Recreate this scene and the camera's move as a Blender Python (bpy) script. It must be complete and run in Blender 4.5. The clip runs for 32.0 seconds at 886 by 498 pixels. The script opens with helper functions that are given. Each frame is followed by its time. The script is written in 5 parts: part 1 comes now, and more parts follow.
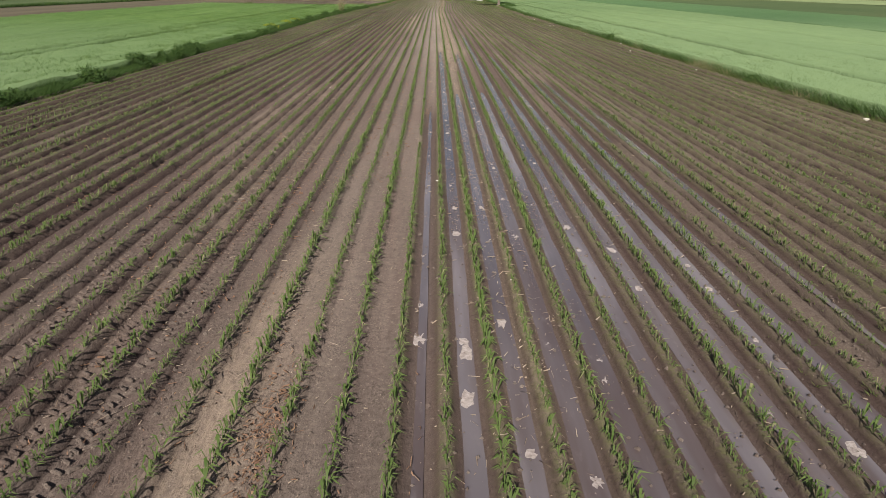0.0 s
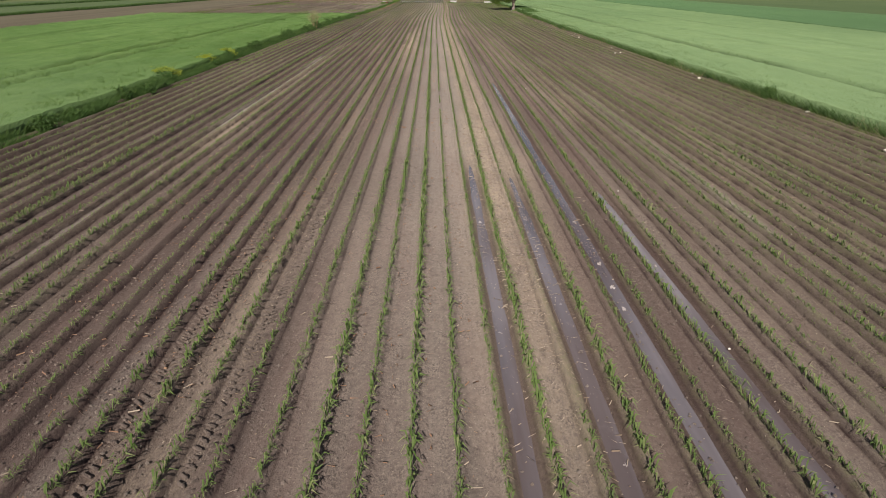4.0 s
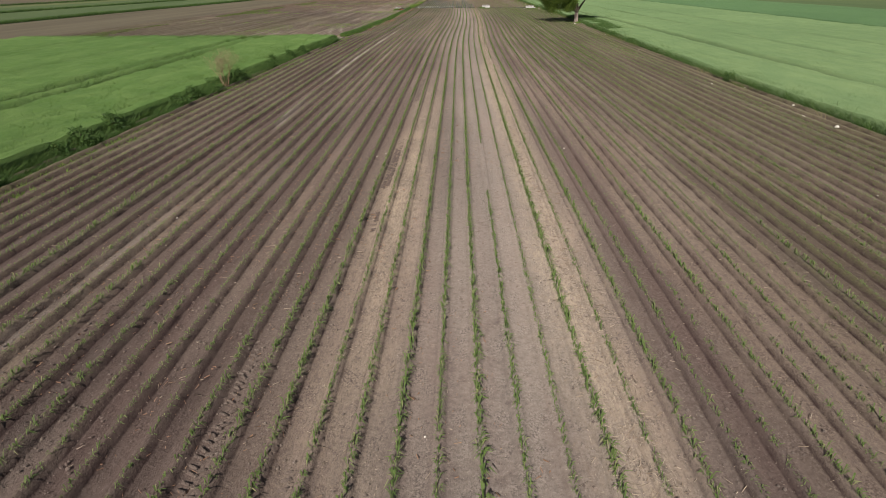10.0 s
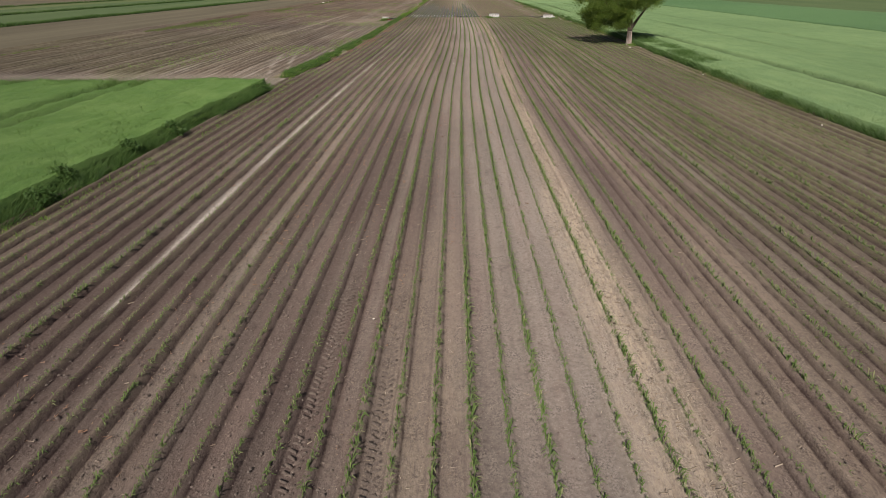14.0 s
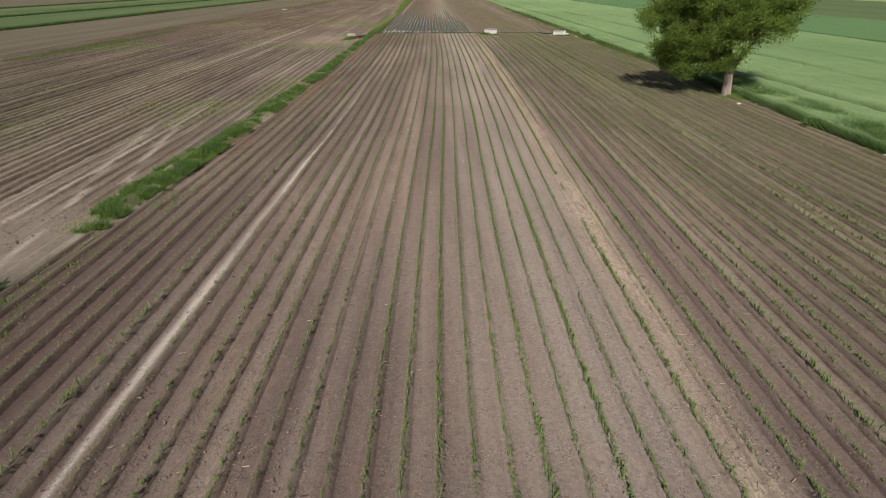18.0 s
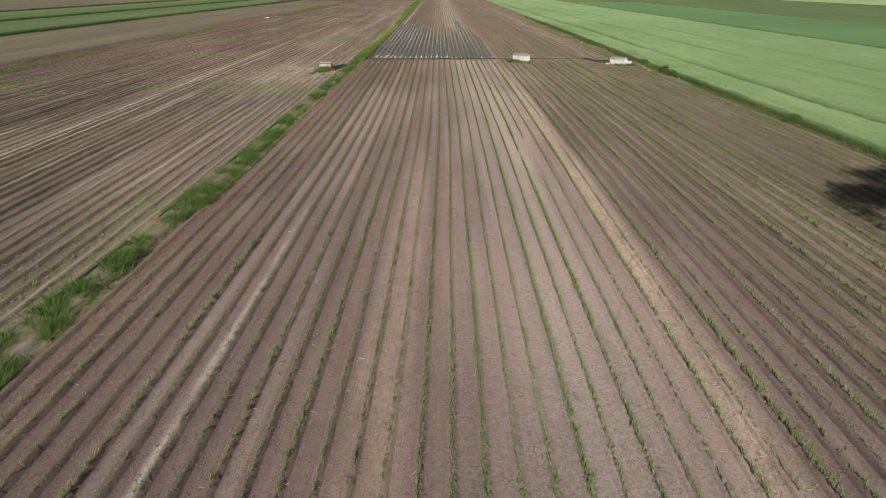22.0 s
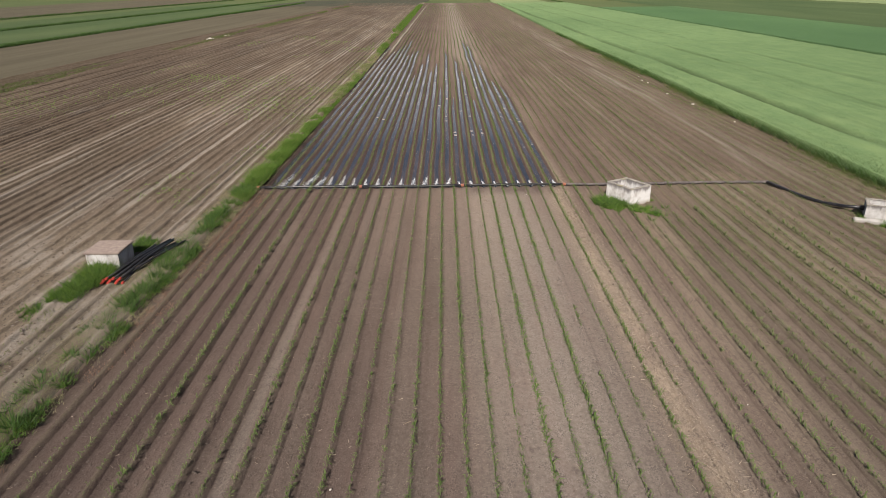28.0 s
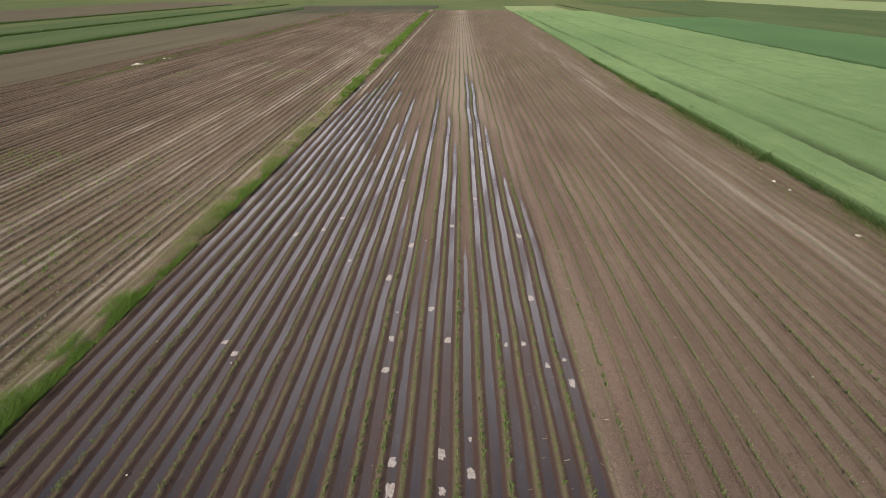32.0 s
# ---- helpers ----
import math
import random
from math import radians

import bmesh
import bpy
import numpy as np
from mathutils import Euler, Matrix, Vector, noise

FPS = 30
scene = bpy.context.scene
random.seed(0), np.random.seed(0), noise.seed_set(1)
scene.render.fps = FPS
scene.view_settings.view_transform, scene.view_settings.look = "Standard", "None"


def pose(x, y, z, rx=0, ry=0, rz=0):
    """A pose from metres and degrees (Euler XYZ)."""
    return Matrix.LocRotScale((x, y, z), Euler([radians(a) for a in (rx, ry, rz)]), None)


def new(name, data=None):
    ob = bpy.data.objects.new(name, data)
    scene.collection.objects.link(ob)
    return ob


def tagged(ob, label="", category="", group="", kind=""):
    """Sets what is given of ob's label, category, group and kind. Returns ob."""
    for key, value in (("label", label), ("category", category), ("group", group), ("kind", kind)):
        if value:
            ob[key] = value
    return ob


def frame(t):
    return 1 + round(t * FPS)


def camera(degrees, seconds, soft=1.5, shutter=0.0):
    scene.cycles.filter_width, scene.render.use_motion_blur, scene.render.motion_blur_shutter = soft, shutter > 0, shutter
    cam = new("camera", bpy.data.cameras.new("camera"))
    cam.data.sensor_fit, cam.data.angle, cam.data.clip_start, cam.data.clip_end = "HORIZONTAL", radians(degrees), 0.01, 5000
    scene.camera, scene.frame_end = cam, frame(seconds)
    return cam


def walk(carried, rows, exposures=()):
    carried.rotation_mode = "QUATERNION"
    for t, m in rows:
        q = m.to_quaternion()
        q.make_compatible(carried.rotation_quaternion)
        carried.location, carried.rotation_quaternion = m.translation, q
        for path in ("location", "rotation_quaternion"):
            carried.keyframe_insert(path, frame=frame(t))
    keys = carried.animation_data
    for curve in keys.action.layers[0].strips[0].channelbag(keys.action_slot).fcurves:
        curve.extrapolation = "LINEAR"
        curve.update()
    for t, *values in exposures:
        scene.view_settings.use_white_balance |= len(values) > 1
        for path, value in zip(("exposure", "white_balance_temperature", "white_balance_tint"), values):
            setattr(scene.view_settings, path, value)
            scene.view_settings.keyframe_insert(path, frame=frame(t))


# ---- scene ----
cam = camera(67.60, 32.0, soft=0.9)
# seconds, x, y, z, yaw, pitch, roll
PATH = [
    (0.0, 1.212, -0.000, 5.413, -0.643, -21.637, -0.766),
    (0.5, 1.048, 4.303, 5.601, -0.613, -21.688, -0.775),
    (1.0, 0.873, 8.798, 5.774, -0.653, -21.715, -0.778),
    (1.5, 0.728, 13.363, 5.899, -0.663, -21.700, -0.778),
    (2.0, 0.618, 17.881, 6.017, -0.616, -21.669, -0.762),
    (2.5, 0.531, 22.526, 6.129, -0.580, -21.659, -0.725),
    (4.5, 0.307, 41.425, 6.709, -0.791, -21.916, 0.001),
    (5.0, 0.220, 46.140, 6.835, -0.808, -21.921, 0.074),
    (5.5, 0.154, 50.754, 6.948, -0.789, -21.937, 0.140),
    (6.0, 0.088, 55.248, 7.021, -0.794, -21.987, 0.212),
    (6.5, -0.004, 59.891, 7.091, -0.795, -21.997, 0.268),
    (7.0, -0.033, 64.414, 7.112, -0.798, -21.983, 0.297),
    (7.5, -0.014, 68.988, 7.073, -0.692, -21.946, 0.283),
    (8.0, -0.103, 73.698, 7.049, -0.656, -21.899, 0.248),
    (8.5, -0.181, 78.453, 7.061, -0.690, -21.901, 0.228),
    (9.0, -0.222, 83.184, 7.113, -0.694, -21.950, 0.242),
    (9.5, -0.327, 87.904, 7.171, 0.423, -21.990, 0.287),
    (10.0, -0.371, 92.635, 7.232, 1.277, -22.032, 0.349),
    (10.5, -0.507, 97.316, 7.303, 1.231, -22.048, 0.416),
    (11.0, -0.614, 101.899, 7.369, 1.227, -22.043, 0.464),
    (11.5, -0.667, 106.549, 7.444, 1.316, -22.035, 0.498),
    (12.0, -0.783, 111.187, 7.530, 1.275, -22.018, 0.532),
    (12.5, -1.072, 115.884, 7.615, 1.090, -22.004, 0.547),
    (13.0, -1.282, 120.899, 7.697, 1.013, -22.001, 0.498),
    (13.5, -1.478, 125.910, 7.788, 0.988, -22.012, 0.401),
    (14.0, -1.712, 130.627, 7.880, 0.964, -22.018, 0.280),
    (14.5, -1.969, 135.222, 7.982, 0.871, -22.012, 0.163),
    (15.0, -2.226, 139.781, 8.078, 0.834, -22.027, 0.072),
    (15.5, -2.431, 144.388, 8.186, 0.689, -22.023, 0.015),
    (17.5, -3.336, 161.737, 8.765, -0.937, -21.991, 0.108),
    (18.0, -3.445, 166.455, 8.828, -0.972, -21.947, 0.114),
    (18.5, -3.510, 171.191, 8.905, -1.001, -21.920, 0.103),
    (19.0, -3.566, 175.818, 8.966, -1.225, -21.901, 0.068),
    (19.5, -3.624, 180.452, 9.009, -1.370, -21.879, 0.015),
    (20.0, -3.652, 185.121, 9.059, -2.615, -21.859, -0.052),
    (20.5, -3.629, 189.726, 9.156, -2.322, -21.826, -0.088),
    (21.0, -3.586, 194.366, 9.289, -0.598, -21.805, -0.086),
    (21.5, -3.557, 198.814, 9.404, -0.456, -21.806, -0.064),
    (22.0, -3.566, 203.137, 9.510, -0.394, -21.817, 0.000),
    (22.5, -3.574, 207.482, 9.620, -0.345, -21.800, 0.108),
    (23.0, -3.561, 211.901, 9.742, -0.256, -21.771, 0.221),
    (23.5, -3.509, 216.401, 9.854, -0.162, -21.779, 0.286),
    (24.0, -3.470, 220.983, 9.973, -0.032, -21.791, 0.291),
    (24.5, -3.353, 225.622, 10.097, 0.038, -21.794, 0.255),
    (25.0, -3.258, 230.257, 10.222, 0.092, -21.810, 0.211),
    (25.5, -3.173, 234.809, 10.346, 0.154, -21.830, 0.168),
    (27.5, -2.731, 254.329, 10.998, 0.144, -21.875, 0.412),
    (28.0, -2.576, 259.080, 11.177, 0.126, -21.903, 0.455),
    (28.5, -2.390, 263.900, 11.330, 0.134, -21.915, 0.466),
    (29.0, -2.152, 268.743, 11.483, 0.144, -21.905, 0.441),
    (29.5, -1.879, 273.591, 11.640, 0.227, -21.894, 0.392),
    (30.0, -1.597, 278.432, 11.783, 0.704, -21.868, 0.363),
    (30.5, -1.225, 283.291, 11.931, 0.786, -21.832, 0.326),
    (31.0, -0.882, 288.123, 12.082, 0.921, -21.798, 0.273),
    (31.5, -0.478, 292.845, 12.211, 1.266, -21.751, 0.208),
    (32.0, -0.011, 297.425, 12.338, 1.366, -21.677, 0.130),
]
walk(cam, [(t, pose(x, y, z, 90 + pitch, roll, yaw)) for t, x, y, z, yaw, pitch, roll in PATH],
     [(0, 0.0), (6, -0.03), (9, -0.06), (13, -0.14), (15, -0.13), (18, -0.08), (20, -0.04), (21, 0.06), (23, -0.03), (24, 0.0), (28, -0.06), (30, -0.12), (32, -0.16)])

# ---- light ----
SUN_EL, SUN_AZ = 34.5, 8.6            # the light travels ahead and a little to the right
world = bpy.data.worlds.new("world")
scene.world = world
world.use_nodes = True
wn = world.node_tree.nodes
sky = wn.new("ShaderNodeTexSky")
sky.sky_type = "NISHITA"
sky.sun_disc = False
sky.sun_elevation = radians(SUN_EL)
sky.sun_rotation = radians(180 + SUN_AZ)
sky.dust_density = 3.0
wn["Background"].inputs["Strength"].default_value = 0.055
world.node_tree.links.new(sky.outputs[0], wn["Background"].inputs["Color"])
sun_data = bpy.data.lights.new("sun", "SUN")
sun_data.energy, sun_data.angle, sun_data.color = 5.15, radians(0.6), (1.0, 0.94, 0.86)
sun = new("sun", sun_data)
sun_way = Vector((math.cos(radians(SUN_EL)) * math.sin(radians(SUN_AZ)), math.cos(radians(SUN_EL)) * math.cos(radians(SUN_AZ)), -math.sin(radians(SUN_EL))))
sun.rotation_euler = sun_way.to_track_quat("-Z", "Y").to_euler()
sun.location = (0, 150, 60)
scene.view_settings.exposure = 0.0

# ---- helpers of this scene ----
RNG = np.random.default_rng(11)
PITCH = 0.70                          # distance between crop rows


def hash01(i, j, seed):
    v = np.sin(i * 127.1 + j * 311.7 + seed * 74.7) * 43758.5453
    return v - np.floor(v)


def vnoise(x, y, seed=0):
    """Smooth value noise, 0 to 1, of arrays."""
    x, y = np.broadcast_arrays(np.asarray(x, float), np.asarray(y, float))
    i, j = np.floor(x), np.floor(y)
    u, v = x - i, y - j
    u, v = u * u * (3 - 2 * u), v * v * (3 - 2 * v)
    a, b = hash01(i, j, seed), hash01(i + 1, j, seed)
    c, d = hash01(i, j + 1, seed), hash01(i + 1, j + 1, seed)
    return (a * (1 - u) + b * u) * (1 - v) + (c * (1 - u) + d * u) * v


def fnoise(x, y, seed=0):
    return 0.55 * vnoise(x, y, seed) + 0.3 * vnoise(x * 2.1, y * 2.1, seed + 5) + 0.15 * vnoise(x * 4.3, y * 4.3, seed + 9)


def ramp(v, a, b):
    t = np.clip((np.asarray(v, float) - a) / (b - a), 0, 1)
    return t * t * (3 - 2 * t)


def left_edge(y):
    return np.interp(y, [-60, 50, 80, 120, 150, 185, 196, 208, 222, 240, 256, 272, 297, 345, 450, 700], [-18.5, -18.4, -18.0, -18.1, -17.7, -16.5, -15.8, -15.1, -14.65, -14.15, -14.1, -13.9, -13.6, -13.3, -13.6, -15.0])


def right_edge(y):
    return np.interp(y, [-60, 50, 100, 150, 175, 200, 222, 250, 300, 345, 420, 680], [21.9, 21.7, 21.0, 20.5, 21.1, 21.5, 22.2, 22.9, 22.8, 23.4, 23.4, 27.0])


def drift(y):
    """Sideways bend of the planted rows as they follow the field's edge."""
    return np.interp(y, [-60, 152, 165, 180, 190, 200, 210, 220, 230, 240, 250, 258, 700], [0.0, 0.0, 0.03, 0.15, 0.32, 0.53, 0.80, 0.99, 1.10, 1.26, 1.36, 1.40, 1.40])


def npmesh(name, co, faces, material, parent=None, smooth=False, attrs=None):
    """One mesh object from arrays of points and of equal-sided faces."""
    co, faces = np.asarray(co, np.float32), np.asarray(faces, np.int32)
    me = bpy.data.meshes.new(name)
    n, k = faces.shape
    me.vertices.add(len(co))
    me.vertices.foreach_set("co", co.ravel())
    me.loops.add(n * k)
    me.loops.foreach_set("vertex_index", faces.ravel())
    me.polygons.add(n)
    me.polygons.foreach_set("loop_start", np.arange(0, n * k, k, dtype=np.int32))
    if smooth:
        me.polygons.foreach_set("use_smooth", np.ones(n, bool))
    me.update(calc_edges=True)
    for key, values in (attrs or {}).items():
        me.attributes.new(key, "FLOAT", "POINT").data.foreach_set("value", np.asarray(values, np.float32).ravel())
    me.materials.append(material)
    ob = new(name, me)
    ob.parent = parent
    return ob


def grid_faces(nx, ny):
    a = (np.arange(ny - 1)[:, None] * nx + np.arange(nx - 1)[None]).ravel()
    return np.stack([a, a + 1, a + nx + 1, a + nx], 1)


def part(name, bm, material, parent=None, label=""):
    me = bpy.data.meshes.new(name)
    bm.to_mesh(me)
    bm.free()
    me.materials.append(material)
    ob = new(name, me)
    ob.parent = parent
    if label:
        ob["label"] = label
    return ob


def thing(name, x, y, z, turn=0.0):
    ob = new(name)
    ob.matrix_basis = pose(x, y, z, 0, 0, turn)
    ob.empty_display_size = 0.2
    return ob


def box_bm(sx, sy, sz, at=(0, 0, 0), bevel=0.02, bm=None):
    bm = bm or bmesh.new()
    r = bmesh.ops.create_cube(bm, size=1, matrix=Matrix.Translation(at) @ Matrix.Diagonal((sx, sy, sz, 1)))
    if bevel:
        edges = list({e for v in r["verts"] for e in v.link_edges})
        bmesh.ops.bevel(bm, geom=edges, offset=bevel, segments=2, affect="EDGES")
    return bm


def tube(points, radius, sides=10, cap=True):
    """A bmesh tube along points; radius a number or one for each point."""
    pts = [Vector(p) for p in points]
    rad = radius if isinstance(radius, (list, tuple)) else [radius] * len(pts)
    bm = bmesh.new()
    rings = []
    for i, p in enumerate(pts):
        d = (pts[min(i + 1, len(pts) - 1)] - pts[max(i - 1, 0)]).normalized()
        a = d.orthogonal().normalized() if abs(d.z) > 0.95 else d.cross(Vector((0, 0, 1))).normalized()
        b = d.cross(a)
        rings.append([bm.verts.new(p + rad[i] * (math.cos(2 * math.pi * k / sides) * a + math.sin(2 * math.pi * k / sides) * b)) for k in range(sides)])
    for r0, r1 in zip(rings, rings[1:]):
        for k in range(sides):
            f = bm.faces.new((r0[k], r0[(k + 1) % sides], r1[(k + 1) % sides], r1[k]))
            f.smooth = True
    if cap:
        bm.faces.new(rings[0][::-1])
        bm.faces.new(rings[-1])
    bmesh.ops.recalc_face_normals(bm, faces=bm.faces)
    return bm


# ---- materials ----
class Nodes:
    def __init__(self, name):
        self.mat = bpy.data.materials.new(name)
        self.mat.use_nodes = True
        self.tree = self.mat.node_tree
        self.bsdf = self.tree.nodes["Principled BSDF"]
        self.out = self.tree.nodes["Material Output"]

    def node(self, kind, **inputs):
        n = self.tree.nodes.new(kind)
        for key, v in inputs.items():
            self.feed(n.inputs[key.replace("_", " ")], v)
        return n

    def feed(self, socket, v):
        if isinstance(v, bpy.types.NodeSocket):
            self.tree.links.new(v, socket)
        elif isinstance(v, tuple) and len(v) == 3 and socket.type == "RGBA":
            socket.default_value = (*v, 1)
        else:
            socket.default_value = v

    def attr(self, name):
        n = self.tree.nodes.new("ShaderNodeAttribute")
        n.attribute_name = name
        return n.outputs["Fac"]

    def coords(self, sx=1.0, sy=1.0, sz=1.0, world_space=True):
        n = self.tree.nodes.new("ShaderNodeNewGeometry") if world_space else self.tree.nodes.new("ShaderNodeTexCoord")
        m = self.node("ShaderNodeMapping", Vector=n.outputs["Position" if world_space else "Object"])
        m.inputs["Scale"].default_value = (sx, sy, sz)
        return m.outputs[0]

    def noise(self, vec, scale, detail=3.0, rough=0.55):
        n = self.node("ShaderNodeTexNoise", Vector=vec, Scale=scale, Detail=detail, Roughness=rough)
        return n.outputs["Fac"]

    def remap(self, v, a, b, lo=0.0, hi=1.0):
        n = self.node("ShaderNodeMapRange")
        self.feed(n.inputs[0], v)
        for i, x in zip((1, 2, 3, 4), (a, b, lo, hi)):
            n.inputs[i].default_value = x
        return n.outputs[0]

    def math(self, op, a, b=0.0):
        n = self.tree.nodes.new("ShaderNodeMath")
        n.operation = op
        self.feed(n.inputs[0], a)
        self.feed(n.inputs[1], b)
        return n.outputs[0]

    def mix(self, fac, a, b):
        n = self.tree.nodes.new("ShaderNodeMix")
        n.data_type = "RGBA"
        self.feed(n.inputs[0], fac)
        self.feed(n.inputs[6], a)
        self.feed(n.inputs[7], b)
        return n.outputs[2]

    def random(self, island=True):
        if island:
            return self.tree.nodes.new("ShaderNodeNewGeometry").outputs["Random Per Island"]
        return self.tree.nodes.new("ShaderNodeObjectInfo").outputs["Random"]

    def bump(self, height, strength=0.5, distance=0.02):
        n = self.node("ShaderNodeBump", Height=height, Strength=strength, Distance=distance)
        self.feed(self.bsdf.inputs["Normal"], n.outputs[0])

    def done(self, colour, rough=0.9, metal=0.0, spec=0.3):
        self.feed(self.bsdf.inputs["Base Color"], colour)
        self.feed(self.bsdf.inputs["Roughness"], rough)
        self.feed(self.bsdf.inputs["Metallic"], metal)
        self.feed(self.bsdf.inputs["Specular IOR Level"], spec)
        self.bsdf.inputs["Diffuse Roughness"].default_value = 1.0 if metal == 0.0 else 0.0
        return self.mat

    def leafy(self, colour, amount=0.3, rough=0.6):
        """Leaves: a part of the light comes through."""
        self.done(colour, rough, 0.0, 0.25)
        t = self.node("ShaderNodeBsdfTranslucent", Color=colour)
        m = self.node("ShaderNodeMixShader")
        self.feed(m.inputs[0], amount)
        self.feed(m.inputs[1], self.bsdf.outputs[0])
        self.feed(m.inputs[2], t.outputs[0])
        self.tree.links.new(m.outputs[0], self.out.inputs["Surface"])
        return self.mat


def soil_material(name, dark, light, streak=1.43):
    n = Nodes(name)
    streaks = n.noise(n.coords(streak, 0.035, 0), 1.0, 4.0, 0.6)
    blotch = n.noise(n.coords(0.16, 0.07, 0), 1.0, 4.0)
    grain = n.noise(n.coords(), 9.0, 5.0, 0.7)
    clods = n.noise(n.coords(1.0, 0.55, 1.0), 2.6, 5.0, 0.62)
    f = n.math("ADD", n.math("MULTIPLY", streaks, 0.62), n.math("MULTIPLY", blotch, 0.50))
    f = n.math("ADD", f, n.math("MULTIPLY", grain, 0.62))
    f = n.math("ADD", f, n.math("MULTIPLY", clods, 0.50))
    c = n.mix(n.remap(f, 0.76, 1.40), dark, light)
    hue = n.noise(n.coords(0.9, 0.09, 1), 1.0, 4.0, 0.6)
    c = n.mix(n.remap(hue, 0.45, 0.7, 0.0, 0.36), c, (light[0] * 0.72, light[1] * 0.58, light[2] * 0.60))
    along = n.node("ShaderNodeSeparateXYZ", Vector=n.coords()).outputs["Y"]
    c = n.mix(n.math("MULTIPLY", n.remap(along, 262.0, 308.0, 0.0, 0.42), n.remap(clods, 0.3, 0.65, 0.6, 1.0)), c, (light[0] * 0.80, light[1] * 0.66, light[2] * 0.50))
    speck = n.noise(n.coords(), 26.0, 2.0, 0.5)
    c = n.mix(n.remap(speck, 0.63, 0.74, 0.0, 0.5), c, (0.42, 0.35, 0.28))
    fibre = n.noise(n.coords(14, 3, 1), 1.0, 4.0, 0.8)
    straw = n.math("MULTIPLY", n.attr("straw"), n.remap(fibre, 0.36, 0.58, 0.22, 1.0))
    c = n.mix(straw, c, (0.42, 0.335, 0.245))
    pale = n.math("MULTIPLY", n.attr("pale"), n.remap(n.math("ADD", n.math("MULTIPLY", clods, 0.6), n.math("MULTIPLY", grain, 0.4)), 0.38, 0.58, 0.35, 1.0))
    c = n.mix(pale, c, (0.54, 0.49, 0.44))
    weed = n.math("MULTIPLY", n.attr("weed"), n.remap(grain, 0.4, 0.6, 0.2, 1.0))
    c = n.mix(weed, c, (0.118, 0.130, 0.046))
    crumbs = n.noise(n.coords(1, 0.7, 1), 24.0, 4.0, 0.75)
    patchy = n.remap(clods, 0.42, 0.62, 0.0, 1.0)
    c = n.mix(n.math("MULTIPLY", patchy, n.remap(crumbs, 0.40, 0.56, 0.6, 0.0)), c, tuple(v * 0.6 for v in dark))
    # Dark mix: ridge-flank shade painted in, plus tone differences of the soil.
    c = n.mix(n.math("MULTIPLY", n.attr("shade_and_tone"), n.remap(n.math("ADD", n.math("MULTIPLY", clods, 0.55), n.math("MULTIPLY", grain, 0.45)), 0.38, 0.56, 0.2, 1.0)), c, (dark[0] * 0.62, dark[1] * 0.50, dark[2] * 0.50))
    c = n.mix(n.math("MULTIPLY", n.attr("outer_dim"), n.remap(crumbs, 0.35, 0.6, 1.0, 0.55)), c, (dark[0] * 1.22, dark[1] * 0.96, dark[2] * 0.99))
    wet = n.attr("wet")
    c = n.mix(n.math("MULTIPLY", wet, 0.88), c, n.mix(clods, (0.036, 0.022, 0.020), (0.078, 0.050, 0.044)))
    n.bump(n.math("ADD", n.math("ADD", n.math("MULTIPLY", grain, 0.5), n.math("MULTIPLY", crumbs, 0.3)), clods), 0.8, 0.09)
    return n.done(c, n.remap(wet, 0.0, 1.0, 0.95, 0.5), 0.0, 0.25)


def plant_material(name, a, b, c, amount=0.3, patch=0.05):
    n = Nodes(name)
    r = n.random()
    tone = n.mix(n.remap(r, 0.0, 0.8), a, b)
    tone = n.mix(n.remap(r, 0.86, 1.0), tone, c)
    big = n.noise(n.coords(patch, patch * 0.6, 0), 1.0, 3.0)
    tone = n.mix(n.remap(big, 0.35, 0.65, 0.0, 0.45), tone, b)
    return n.leafy(tone, amount)


M_SOIL = soil_material("ploughed_soil", (0.045, 0.033, 0.030), (0.232, 0.184, 0.156))
M_SOIL2 = soil_material("fallow_soil", (0.030, 0.0235, 0.019), (0.170, 0.135, 0.106))
M_MAIZE = plant_material("maize_leaf", (0.088, 0.150, 0.034), (0.160, 0.222, 0.072), (0.32, 0.31, 0.16), 0.3)
M_WEED = plant_material("field_weed", (0.075, 0.110, 0.030), (0.130, 0.160, 0.050), (0.22, 0.21, 0.09), 0.25)
M_GRASS = plant_material("bank_grass", (0.080, 0.168, 0.024), (0.172, 0.280, 0.052), (0.30, 0.31, 0.11), 0.40, 0.6)
M_DRY = plant_material("dry_grass", (0.34, 0.29, 0.18), (0.24, 0.23, 0.11), (0.48, 0.42, 0.30), 0.2)
M_WHEAT_BLADE = plant_material("wheat_blade", (0.090, 0.150, 0.060), (0.165, 0.240, 0.105), (0.21, 0.27, 0.13), 0.3)


